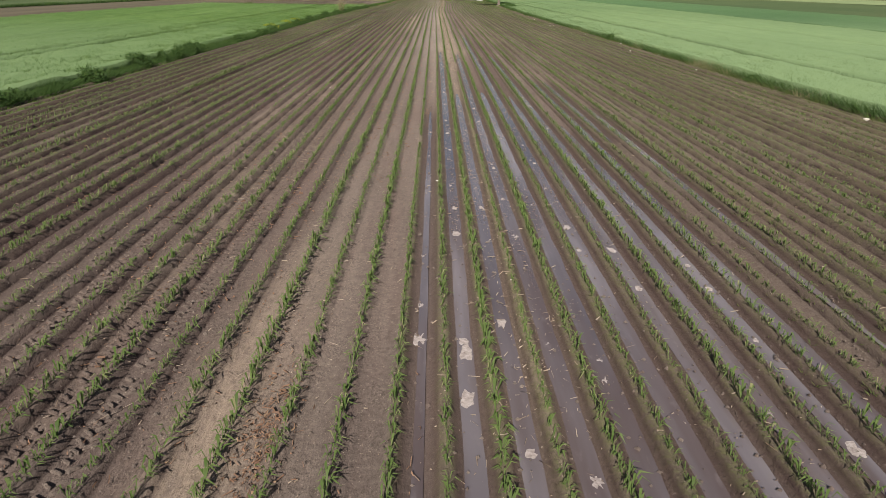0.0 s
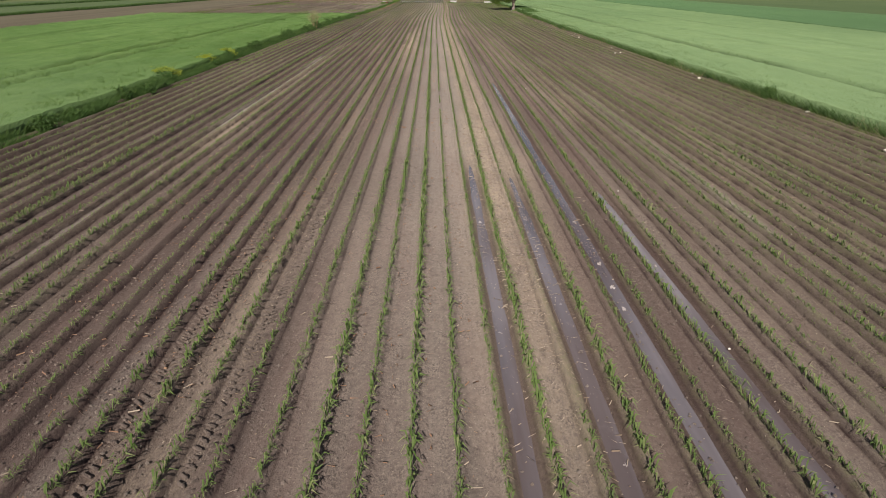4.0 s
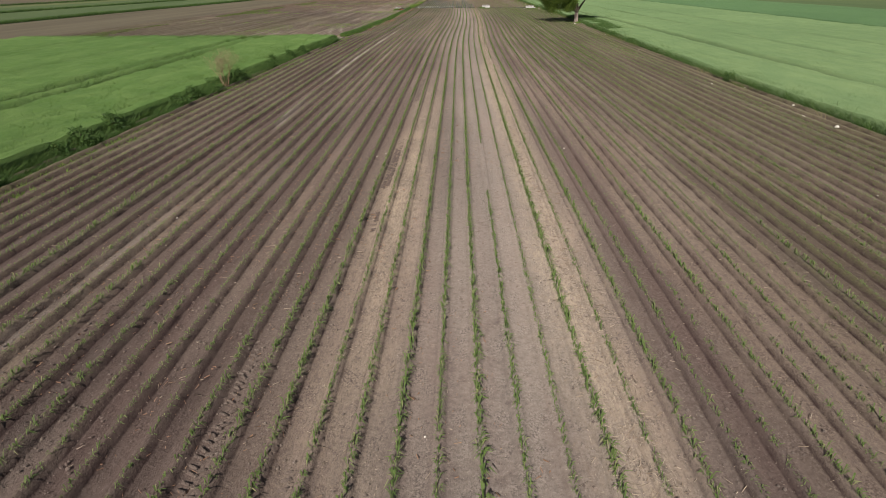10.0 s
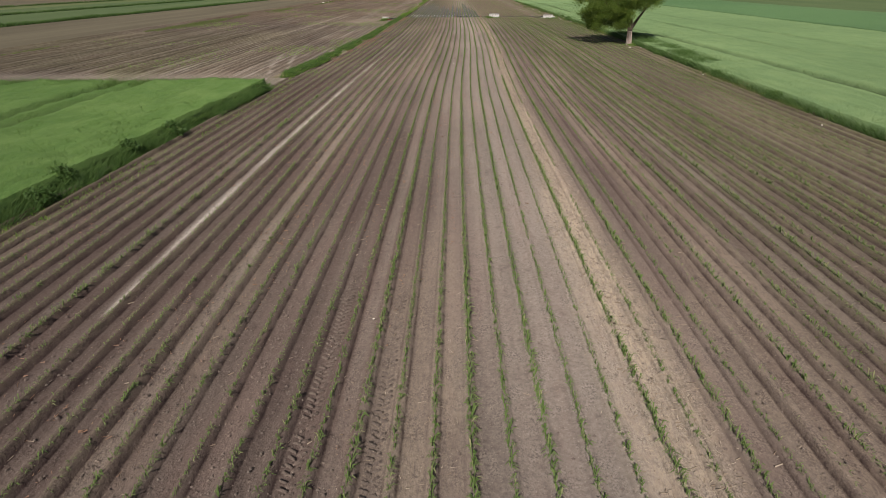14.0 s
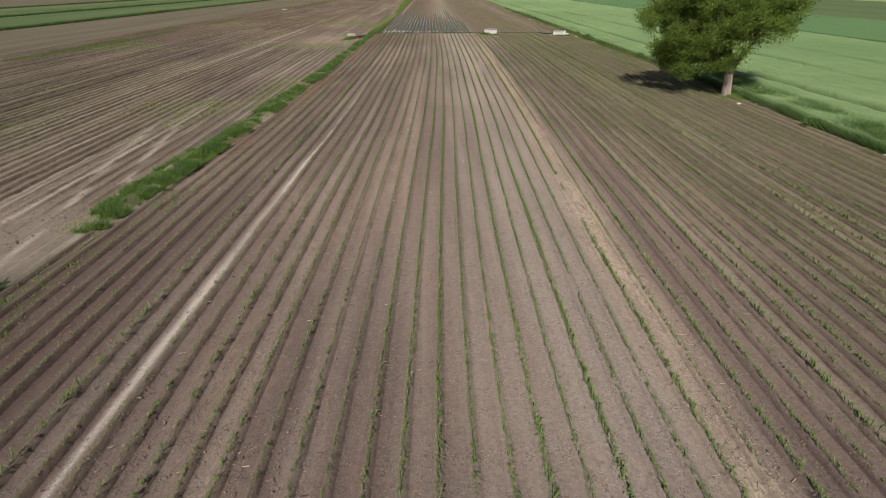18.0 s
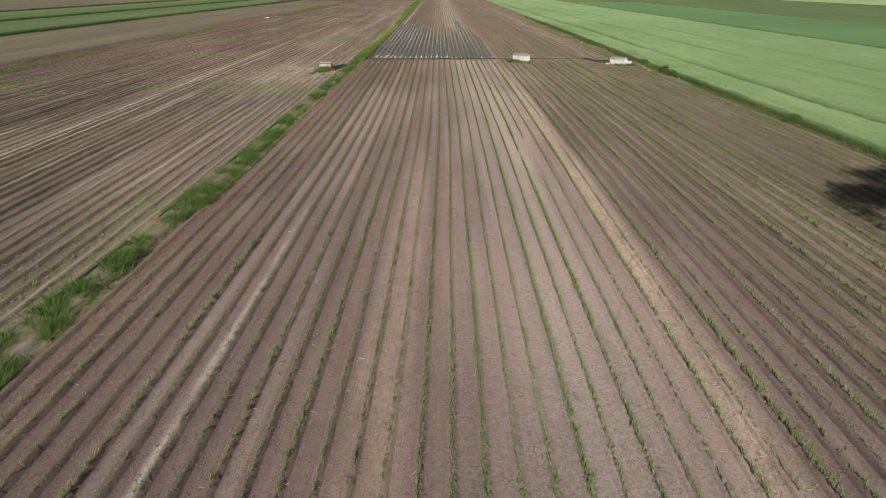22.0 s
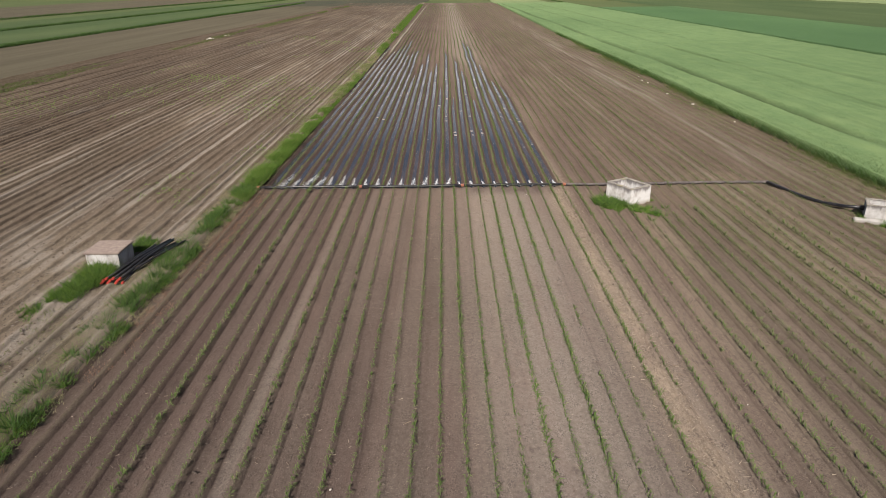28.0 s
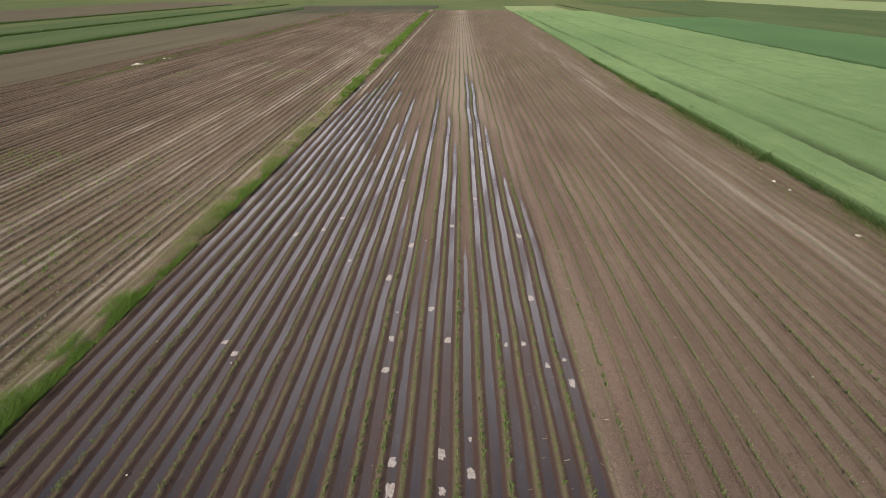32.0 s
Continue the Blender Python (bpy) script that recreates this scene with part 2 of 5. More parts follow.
def crop_canopy(name, a, b, c, pale_from=150.0):
    n = Nodes(name)
    fine = n.noise(n.coords(1, 0.7, 1), 5.0, 5.0, 0.75)
    mid = n.noise(n.coords(0.45, 0.20, 0), 1.0, 5.0, 0.65)
    big = n.noise(n.coords(0.03, 0.012, 0), 1.0, 3.0)
    tone = n.mix(n.remap(fine, 0.3, 0.7), a, b)
    tone = n.mix(n.remap(mid, 0.42, 0.66, 0.0, 0.8), tone, c)
    lines = n.noise(n.coords(1.6, 0.03, 0), 1.0, 3.0)
    tone = n.mix(n.remap(lines, 0.48, 0.72, 0.0, 0.4), tone, tuple(v * 0.72 for v in a))
    tone = n.mix(n.remap(big, 0.4, 0.65, 0.0, 0.6), tone, tuple(v * 0.85 for v in a))
    along = n.node("ShaderNodeSeparateXYZ", Vector=n.coords()).outputs["Y"]
    tone = n.mix(n.math("MULTIPLY", n.remap(along, pale_from, 35.0, 0.0, 0.75), n.remap(fine, 0.3, 0.7, 0.6, 1.0)), tone, (0.225, 0.318, 0.158))
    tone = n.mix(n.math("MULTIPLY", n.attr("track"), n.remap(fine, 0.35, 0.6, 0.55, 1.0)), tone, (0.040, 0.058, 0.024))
    n.bump(fine, 0.8, 0.16)
    return n.done(tone, 0.75, 0.0, 0.2)


M_WHEAT = crop_canopy("wheat_canopy", (0.105, 0.172, 0.072), (0.172, 0.250, 0.110), (0.190, 0.266, 0.116))
M_WHEAT2 = crop_canopy("young_wheat_canopy", (0.060, 0.120, 0.028), (0.112, 0.186, 0.050), (0.136, 0.208, 0.064), 100.0)
M_WHEAT3 = crop_canopy("far_wheat_canopy", (0.062, 0.122, 0.050), (0.095, 0.165, 0.068), (0.090, 0.160, 0.062))


def plain_field(name, a, b, sx=0.5, sy=0.01):
    n = Nodes(name)
    s = n.noise(n.coords(sx, sy, 0), 1.0, 4.0, 0.6)
    g = n.noise(n.coords(), 1.7, 5.0, 0.7)
    c = n.mix(n.remap(n.math("ADD", s, n.math("MULTIPLY", g, 0.5)), 0.5, 1.0), a, b)
    n.bump(g, 0.6, 0.1)
    return n.done(c, 0.95, 0.0, 0.1)


M_GROUND = plain_field("far_meadow", (0.065, 0.092, 0.036), (0.110, 0.122, 0.058), 0.02, 0.004)
M_BROWN = plain_field("far_ploughed", (0.072, 0.062, 0.044), (0.120, 0.104, 0.073), 0.25)
M_DARK = plain_field("far_cloud_shade", (0.050, 0.055, 0.040), (0.075, 0.070, 0.050), 0.1)
M_GREEN = plain_field("far_crop", (0.050, 0.078, 0.034), (0.085, 0.110, 0.050), 0.08)
M_PALEGREEN = plain_field("far_pale_crop", (0.15, 0.20, 0.095), (0.20, 0.24, 0.12), 0.08)

for water_name, deep, shallow in (("muddy_water", (0.018, 0.014, 0.016), (0.042, 0.034, 0.037)), ("silty_water", (0.075, 0.064, 0.072), (0.190, 0.168, 0.180))):
    n = Nodes(water_name)
    ripple = n.noise(n.coords(6, 2.5, 1), 1.0, 3.0)
    silt = n.noise(n.coords(0.6, 0.06, 1), 1.0, 4.0, 0.6)
    scum = n.noise(n.coords(5, 1.6, 1), 1.0, 5.0, 0.7)
    n.bump(ripple, 0.08, 0.01)
    tone = n.mix(n.remap(silt, 0.36, 0.64), deep, shallow)
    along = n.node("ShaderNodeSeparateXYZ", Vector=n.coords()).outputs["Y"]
    # Beyond the pipe the base colour pales with distance: painted sky sheen.
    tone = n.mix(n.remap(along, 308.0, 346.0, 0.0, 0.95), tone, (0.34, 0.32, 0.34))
    earthy = n.noise(n.coords(1.1, 0.10, 1), 1.0, 4.0)
    tone = n.mix(n.remap(earthy, 0.45, 0.60, 0.0, 0.62), tone, (0.075, 0.050, 0.042))
    tone = n.mix(n.remap(scum, 0.58, 0.74, 0.0, 0.35), tone, (0.20, 0.17, 0.17))
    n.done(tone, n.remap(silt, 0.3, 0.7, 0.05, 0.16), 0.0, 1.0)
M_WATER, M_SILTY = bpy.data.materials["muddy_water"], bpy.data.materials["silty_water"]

n = Nodes("pale_froth")
g = n.noise(n.coords(), 14.0, 4.0, 0.7)
n.bump(g, 0.6, 0.02)
M_FROTH = n.done(n.mix(n.remap(g, 0.35, 0.65), (0.22, 0.19, 0.178), (0.40, 0.365, 0.35)), 0.9)

n = Nodes("mud_crust")
g = n.noise(n.coords(), 14.0, 4.0, 0.7)
n.bump(g, 0.6, 0.02)
M_CRUST = n.done(n.mix(n.remap(g, 0.35, 0.65), (0.20, 0.165, 0.155), (0.38, 0.34, 0.325)), 0.9)
n = Nodes("straw")
r = n.random()
M_STRAW = n.done(n.mix(r, (0.20, 0.145, 0.105), (0.40, 0.33, 0.26)), 0.8)

n = Nodes("stone")
r = n.random(False)
g = n.noise(n.coords(), 20.0, 3.0)
M_STONE = n.done(n.mix(g, (0.45, 0.41, 0.36), (0.72, 0.68, 0.62)), 0.85)

n = Nodes("weathered_concrete")
blot = n.noise(n.coords(1, 1, 0.8), 2.2, 5.0, 0.65)
fine = n.noise(n.coords(), 24.0, 4.0)
drip = n.noise(n.coords(3, 3, 0.4), 1.0, 5.0, 0.75)
up = n.node("ShaderNodeSeparateXYZ", Vector=n.coords(world_space=False)).outputs["Z"]
c = n.mix(n.remap(fine, 0.3, 0.7), (0.46, 0.45, 0.45), (0.60, 0.585, 0.58))
c = n.mix(n.remap(blot, 0.45, 0.66, 0.0, 0.75), c, (0.27, 0.235, 0.215))
c = n.mix(n.remap(n.math("ADD", up, n.math("MULTIPLY", drip, 1.1)), 1.22, 1.42, 0.0, 0.85), c, (0.10, 0.085, 0.085))
c = n.mix(n.remap(n.math("ADD", up, n.math("MULTIPLY", blot, 0.5)), 0.46, 0.30, 0.0, 0.6), c, (0.25, 0.20, 0.15))
n.bump(n.math("ADD", fine, blot), 0.5, 0.015)
M_CONCRETE = n.done(c, 0.9)

n = Nodes("lichen_concrete")
lump = n.noise(n.coords(), 6.0, 5.0, 0.7)
c = n.mix(n.remap(lump, 0.35, 0.6), (0.15, 0.135, 0.125), (0.34, 0.315, 0.285))
c = n.mix(n.remap(n.noise(n.coords(), 2.6, 4.0), 0.54, 0.66, 0.0, 0.6), c, (0.32, 0.28, 0.15))
n.bump(lump, 0.4, 0.01)
M_RIM = n.done(c, 0.95)

n = Nodes("slab_concrete")
lump = n.noise(n.coords(), 5.0, 5.0, 0.7)
M_SLAB = n.done(n.mix(lump, (0.13, 0.095, 0.085), (0.40, 0.32, 0.28)), 0.95)

n = Nodes("black_pipe")
g = n.noise(n.coords(), 6.0, 4.0)
M_PIPE = n.done(n.mix(n.remap(g, 0.4, 0.7), (0.014, 0.014, 0.018), (0.045, 0.042, 0.045)), 0.38, 0.0, 0.5)
n = Nodes("grey_pipe")
g = n.noise(n.coords(), 5.0, 4.0)
M_GREYPIPE = n.done(n.mix(n.remap(g, 0.35, 0.7), (0.09, 0.075, 0.075), (0.20, 0.17, 0.165)), 0.5, 0.0, 0.4)
n = Nodes("orange_plastic")
g = n.noise(n.coords(), 18.0, 3.0)
M_ORANGE = n.done(n.mix(g, (0.30, 0.10, 0.06), (0.46, 0.19, 0.12)), 0.5, 0.0, 0.5)
n = Nodes("red_plastic")
g = n.noise(n.coords(), 18.0, 3.0)
M_RED = n.done(n.mix(g, (0.28, 0.030, 0.022), (0.48, 0.065, 0.045)), 0.5, 0.0, 0.5)
n = Nodes("spray")
r = n.random()
M_SPRAY = n.done(n.mix(r, (0.78, 0.80, 0.84), (0.92, 0.93, 0.95)), 0.35, 0.0, 0.5)
n = Nodes("bark")
g = n.noise(n.coords(6, 6, 1.2), 1.0, 5.0, 0.7)
n.bump(g, 0.9, 0.05)
M_BARK = n.done(n.mix(n.remap(g, 0.3, 0.7), (0.040, 0.030, 0.024), (0.135, 0.105, 0.080)), 0.95)
n = Nodes("limed_bark")
g = n.noise(n.coords(8, 8, 1.5), 1.0, 5.0, 0.7)
n.bump(g, 0.7, 0.03)
M_LIMED = n.done(n.mix(n.remap(g, 0.35, 0.65), (0.24, 0.185, 0.165), (0.47, 0.39, 0.35)), 0.9)
M_LEAF = plant_material("tree_leaf", (0.036, 0.076, 0.011), (0.112, 0.168, 0.024), (0.24, 0.27, 0.06), 0.22, 0.9)
M_TWIG = plant_material("reddish_twig", (0.20, 0.115, 0.075), (0.30, 0.18, 0.12), (0.36, 0.25, 0.15), 0.2)
M_BUSH = plant_material("bush_leaf", (0.038, 0.085, 0.020), (0.080, 0.145, 0.036), (0.14, 0.20, 0.055), 0.25, 0.4)
M_YELLOW = plant_material("yellow_flower", (0.33, 0.35, 0.03), (0.22, 0.29, 0.04), (0.46, 0.45, 0.05), 0.2)

# ---- the ground ----
def patch(name, x0, x1, y0, y1, z, material, label, nx=2, ny=2, wob=0.0):
    xs, ys = np.linspace(0, 1, nx), np.linspace(y0, y1, ny)
    X = x0 + (x1 - x0) * xs[None, :] + 0 * ys[:, None]
    Y = ys[:, None] + 0 * X
    if wob:
        X = X + wob * (vnoise(Y * 0.03, X * 0.01, 3) - 0.5)
    co = np.stack([X, Y, np.full_like(X, z)], -1).reshape(-1, 3)
    return tagged(npmesh(name, co, grid_faces(nx, ny), material), label, "field", kind="structure")


gx = np.concatenate([np.linspace(-4000, -200, 12), np.linspace(-150, 150, 13), np.linspace(200, 4000, 12)])
gy = np.concatenate([np.linspace(-600, -50, 6), np.linspace(0, 700, 15), np.linspace(800, 4500, 12)])
GX, GY = np.meshgrid(gx, gy)
tagged(npmesh("ground", np.stack([GX, GY, np.full_like(GX, -0.16)], -1).reshape(-1, 3), grid_faces(len(gx), len(gy)), M_GROUND),
       "flat green and brown farmland reaching to the horizon", "ground", kind="structure")

# furrows that hold water: (centre of furrow, from y, to y)
WET = []
for i, y1 in enumerate([34, 64, 39, 62, 40, 87, 38, 60, 30]):
    WET.append((PITCH * (1.5 + i), -12, y1))
WET += [(PITCH * 10.5, -12, 46), (PITCH * 11.5, 25, 44), (PITCH * 12.5, 8, 36)]
FAR_ENDS = {5: 352, 4: 355, 3: 371, 2: 405, 1: 412, 0: 342, -1: 364, -2: 380, -3: 343, -5: 349, -8: 390}
for k in range(-20, 6):
    far = 362 + 48 * hash01(k, 3, 2) + (10 if k < -12 else 0)
    WET.append((PITCH * (k - 1.5), 296.75, FAR_ENDS.get(k, far)))


def water_at(x, y, inner=0.20, outer=0.36):
    """How wet the furrow is at a place: 1 in it, 0 away from it."""
    w = np.zeros_like(x)
    for cx, y0, y1 in WET:
        s = np.abs(x[0] - cx) < 0.42
        if s.any():
            along = ramp(y[:, s], y0 - 0.5, y0 + 0.3) * (1 - ramp(y[:, s], y1 - (6 if y0 < 200 else 26), y1))
            across = 1 - ramp(np.abs(x[:, s] - cx), inner, outer)
            w[:, s] = np.maximum(w[:, s], along * across)
    return w


def meander(x, y):
    """Sideways bend of the rows, and their wander beyond the pipe."""
    return drift(y) + (0.17 * (vnoise(y * 0.10, x * 0.45, 37) - 0.5) + 0.05 * (vnoise(y * 0.35, x * 0.9, 38) - 0.5)) * ramp(y, 297, 302)


def ridge_height(off, high, lean, seed, Y):
    """Height over the furrow's floor of a ridge with steep, crumbling flanks; off: distance from the row, signed."""
    ragged = 0.030 * (vnoise(Y * 1.9, 0 * Y + seed, 3) - 0.5) + 0.018 * (vnoise(Y * 4.7, 0 * Y + seed * 1.3, 4) - 0.5)
    o = np.abs(off + ragged)
    top = high * (1 - ramp(o, 0.072, 0.118))
    dish = -0.35 * high * ramp(o, 0.15, 0.33) + lean * off
    return top + dish


# columns across one crop row, from the middle of one furrow to the next
OFFS = np.array([-0.34, -0.23, -0.165, -0.118, -0.072, 0.0, 0.072, 0.118, 0.165, 0.23])
rows_k = np.arange(-26, 40)
xs = (rows_k[:, None] * PITCH + OFFS[None]).ravel()
ys = np.concatenate([np.arange(-8, 345, 0.56), np.arange(345, 420, 1.5), np.arange(420, 690, 5.0)])
X, Y = np.meshgrid(xs, ys)
LE, RE = left_edge(Y), right_edge(Y)
XW = np.clip(X + drift(Y), LE - 0.3, RE + 0.3)
X = XW - drift(Y)
row_no = np.round(X / PITCH)
off = X - row_no * PITCH
furrow_no = np.floor(X / PITCH)
flat = np.exp(-(np.abs(X - np.interp(Y, [-60, 35, 60, 150, 190, 300], [-0.1, -0.1, 0.6, 0.6, -1.9, -2.0])) / np.interp(Y, [-60, 150, 190, 240, 300], [2.6, 2.9, 4.6, 5.2, 5.2])) ** 2.6)
high = 0.135 * (0.7 + 0.6 * hash01(row_no, 0 * X, 4)) * (1 - 0.72 * flat) * (0.75 + 0.5 * vnoise(row_no * 0.7, Y * 0.05, 8))
high = high * (1 - 0.25 * ramp(Y, 140, 190)) * (1 - 0.45 * ramp(Y, 225, 275) * ramp(XW, -9, -3))
wet = water_at(X, Y)
wetzone = np.maximum(ramp(Y, 296.4, 297.2) * (1 - ramp(Y, 345, 372)) * ramp(XW, -14.2, -13.4) * (1 - ramp(XW, 4.0, 4.4)),
                     (1 - ramp(Y, 30, 56)) * ramp(XW, 1.4, 1.8) * (1 - ramp(XW, 6.1, 6.9)))
high = np.where(wetzone > 0.3, np.clip(high, 0.075, 0.10), high)
Z = ridge_height(off, high, 0.0, row_no, Y) - 0.03
Z = Z + 0.034 * (vnoise(X * 8.5, Y * 1.9, 1) - 0.5) * (1 - 0.6 * flat) + 0.03 * (vnoise(X * 2.3, Y * 1.1, 2) - 0.5)
basin = water_at(X, Y, 0.33, 0.40)
bed = 0.045 - 0.055 * ramp(np.abs(off), 0.07, 0.125) - 0.085 * ramp(np.abs(off), 0.11, 0.29) + 0.020 * (vnoise(X * 3.1, Y * 0.9, 6) - 0.5) + 0.014 * (vnoise(X * 5.3, Y * 2.1, 16) - 0.5)
Z = Z * (1 - basin) + bed * basin
Z = Z - 0.05 * np.exp(-((X + 10.3) / 0.3) ** 2) * ramp(Y, 30, 60) * (1 - ramp(Y, 285, 296))
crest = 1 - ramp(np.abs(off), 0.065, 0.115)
# Narrow dark bands beside each row: shade of the flanks in the colour.
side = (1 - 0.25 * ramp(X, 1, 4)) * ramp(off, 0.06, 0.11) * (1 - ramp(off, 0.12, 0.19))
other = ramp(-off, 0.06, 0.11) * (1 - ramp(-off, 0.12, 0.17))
flank_shade = np.maximum(side * (1 - 0.2 * ramp(X, 2, 6)), (0.55 + 0.4 * ramp(X, 2, 5)) * other) * (0.7 + 0.3 * vnoise(row_no * 3.1, Y * 0.04, 19)) * (1 - 0.7 * flat)
shade_and_tone = ramp(vnoise(furrow_no * 2.3, Y * 0.022, 26), 0.35, 0.75) * ramp(np.abs(XW - 0.6), 3, 9)
streaky = vnoise(furrow_no * 1.7, Y * 0.02, 21)
straw = np.exp(-((X - 2.55 - 0.35 * (vnoise(Y * 0.03, 0 * Y, 2) - 0.5)) / ((0.50 + 0.35 * vnoise(Y * 0.045, 0 * Y, 12)) * np.interp(Y, [60, 75, 120, 150], [1.5, 1.35, 1.2, 1.0]))) ** 2) * (0.5 * ramp(Y, -20, 5) + 0.5 * ramp(Y, 45, 66)) * (1 - ramp(Y, 300, 330)) * (0.5 + 0.5 * vnoise(X * 1.5, Y * 0.11, 6))
straw += 0.6 * np.exp(-((XW + 2.6) / 0.9) ** 2) * np.exp(-((Y - 118) / 14) ** 2) + 0.5 * np.exp(-((XW + 1.6) / 0.7) ** 2) * np.exp(-((Y - 7) / 6) ** 2)
straw += 0.26 * ramp(vnoise(X * 0.5, Y * 0.035, 31), 0.62, 0.85) * (Y < 300)
straw += 0.65 * np.exp(-((X + 9.7) / 0.75) ** 2) * ramp(Y, 52, 66) * (1 - ramp(Y, 105, 138)) * (0.4 + 0.7 * vnoise(X * 2.0, Y * 0.12, 41))
pale_x = np.interp(Y, [-60, 125, 150, 176, 240, 300], [-10.2, -10.3, -10.85, -10.78, -10.66, -10.62])
pale = np.exp(-((X - pale_x + 0.18 * (vnoise(Y * 0.11, 0 * Y, 27) - 0.5)) / (0.07 + 0.15 * vnoise(Y * 0.22, 0 * Y, 28))) ** 2) * ramp(Y, 40, 62) * (1 - 0.75 * ramp(Y, 218, 236)) * (1 - ramp(Y, 262, 296)) * np.where(Y < 146, 0.75 * ramp(vnoise(Y * 0.09, 0 * Y, 4), 0.40, 0.75), ramp(vnoise(Y * 0.09, 0 * Y, 4), 0.05, 0.4)) * (0.45 + 0.55 * ramp(vnoise(X * 3.0, Y * 0.6, 63), 0.2, 0.6)) * (1 - 0.35 * ramp(Y, 205, 220))
pale = np.maximum(pale, 0.7 * np.exp(-((XW - 9.95) / 0.22) ** 2) * ramp(Y, 30, 55) * (1 - ramp(Y, 90, 110)) * ramp(vnoise(Y * 0.12, 0 * Y, 14), 0.3, 0.6))
pale = np.maximum(pale, 0.75 * np.exp(-((XW + 12.25) / 0.3) ** 2) * ramp(Y, 372, 392) * (1 - ramp(Y, 600, 660)))
pale = np.maximum(pale, 0.36 * np.exp(-((XW - 18.2) / 1.3) ** 2) * ramp(Y, 296, 305) * (1 - ramp(Y, 420, 560)) * ramp(vnoise(X * 2, Y * 0.1, 3), 0.25, 0.8))
# Middle rows paled in the colour for the hot spot opposite the sun.
pale = np.maximum(pale, 0.22 * np.exp(-((XW - 0.9) / 2.6) ** 2) * (1 - wetzone) * ramp(Y, 25, 75))
pale = np.maximum(pale, 0.16 * ramp(streaky, 0.66, 0.95) * ramp(np.abs(off), 0.15, 0.24))
edge_right = ramp((RE - XW) / np.interp(Y, [60, 160], [2.2, 1.0]), 2.6, 0.4)
edge_left = ramp(XW - LE, 2.2, 0.2) * (1 - 0.75 * ramp(Y, 188, 196))
weed = np.maximum(0.85 * edge_right * (0.4 + 0.8 * vnoise(X * 1.2, Y * 0.3, 12)), 0.8 * edge_left * (0.3 + 0.9 * vnoise(X * 1.2, Y * 0.3, 15)))
weed = np.maximum(weed, 0.95 * ramp(XW, 5, 11) * (1 - 0.6 * ramp(Y, 297, 303)) * (0.30 + 0.70 * crest) * (0.55 + 0.6 * vnoise(X * 0.6, Y * 0.06, 17)))
weed = np.maximum(weed, 0.50 * ramp(XW, -4, -12) * crest * (0.5 + 0.6 * vnoise(X * 0.6, Y * 0.06, 18)))
weed = np.maximum(weed, np.maximum(wetzone * 0.80, 0.6 * basin * (Y < 200)) * np.where(Y < 200, 1 - ramp(np.abs(off), 0.10, 0.19), crest))
weed = np.where(Y > 297, np.maximum(weed, np.where(XW > 4.2, 0.50, 0.35 * ramp(Y, 335, 345)) * crest * (0.6 + 0.6 * vnoise(row_no * 2.1, Y * 0.03, 46))), weed)
soak = np.maximum(np.maximum(wet, basin * (1 - crest)) * np.where(Y < 200, 0.72, 1.0), wetzone * (0.45 - 0.22 * ramp(Y, 315, 340)) * (1 - crest))
soak = np.maximum(soak, 0.8 * ramp(Y, 294.9, 296.1) * (1 - ramp(Y, 296.6, 297.2)) * ramp(XW, -2.2, -0.6) * (1 - ramp(XW, 3.4, 4.4)) * (0.2 + vnoise(X * 2.2, Y * 1.5, 44)))
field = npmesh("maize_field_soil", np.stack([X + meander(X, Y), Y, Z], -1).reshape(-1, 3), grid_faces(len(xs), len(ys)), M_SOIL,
               attrs={"wet": np.clip(soak, 0, 1), "straw": np.clip(straw * (0.45 + 0.75 * vnoise(X * 2.6, Y * 0.5, 54)), 0, 0.8), "pale": np.clip(pale, 0, 1), "weed": np.clip(weed, 0, 1), "shade_and_tone": np.clip(np.maximum(np.maximum(1.15 * flank_shade, 0.20 * shade_and_tone) * (1 - crest), 0.16 * ramp(np.abs(X - 0.9), 3.0, 9.0) * (1 - 0.6 * straw)) * (1 - 0.25 * ramp(Y, 140, 190)) * (1 - 0.4 * ramp(Y, 225, 275) * ramp(X, -9, -3)), 0, 1)})
# Outer rows dimmed in colour: light falling off from the middle, with darker soil.
outer_dim = (1 - flat) * (0.54 + 0.16 * vnoise(furrow_no * 3.7 + 0.5, Y * 0.018, 51) - 0.30 * ramp(X, 4, 9)) * (0.45 + 0.55 * ramp(vnoise(X * 1.1, Y * 0.16, 52), 0.2, 0.6)) * (1 - straw.clip(0, 1)) * (1 - pale.clip(0, 1))
outer_dim = outer_dim * (1 - 0.40 * ramp(Y, 150, 175) * (1 - ramp(Y, 262, 290)) * ramp(X, -13, -11) * (1 - ramp(X, -0.5, 1.5)))
# Dark margin along the left of the pale furrow.
outer_dim = np.maximum(outer_dim, 0.5 * np.exp(-((X - pale_x + 0.45) / 0.22) ** 2) * ramp(Y, 60, 90) * (1 - ramp(Y, 250, 290)))
field.data.attributes.new("outer_dim", "FLOAT", "POINT").data.foreach_set("value", np.clip(outer_dim, 0, 1).astype(np.float32).ravel())
tagged(field, "ridged brown soil with straw streaks and wet furrows", "field soil", kind="structure")

# the fallow field beside it
xs2 = (np.arange(-86, -17)[:, None] * PITCH + np.array([-0.34, -0.2, -0.11, -0.06, 0.06, 0.11, 0.2])[None]).ravel()
ys2 = np.concatenate([np.arange(184, 264, 0.9), np.arange(264, 304, 0.45), np.arange(304, 345, 1.0), np.arange(345, 460, 2.0), np.arange(460, 700, 6.0)])
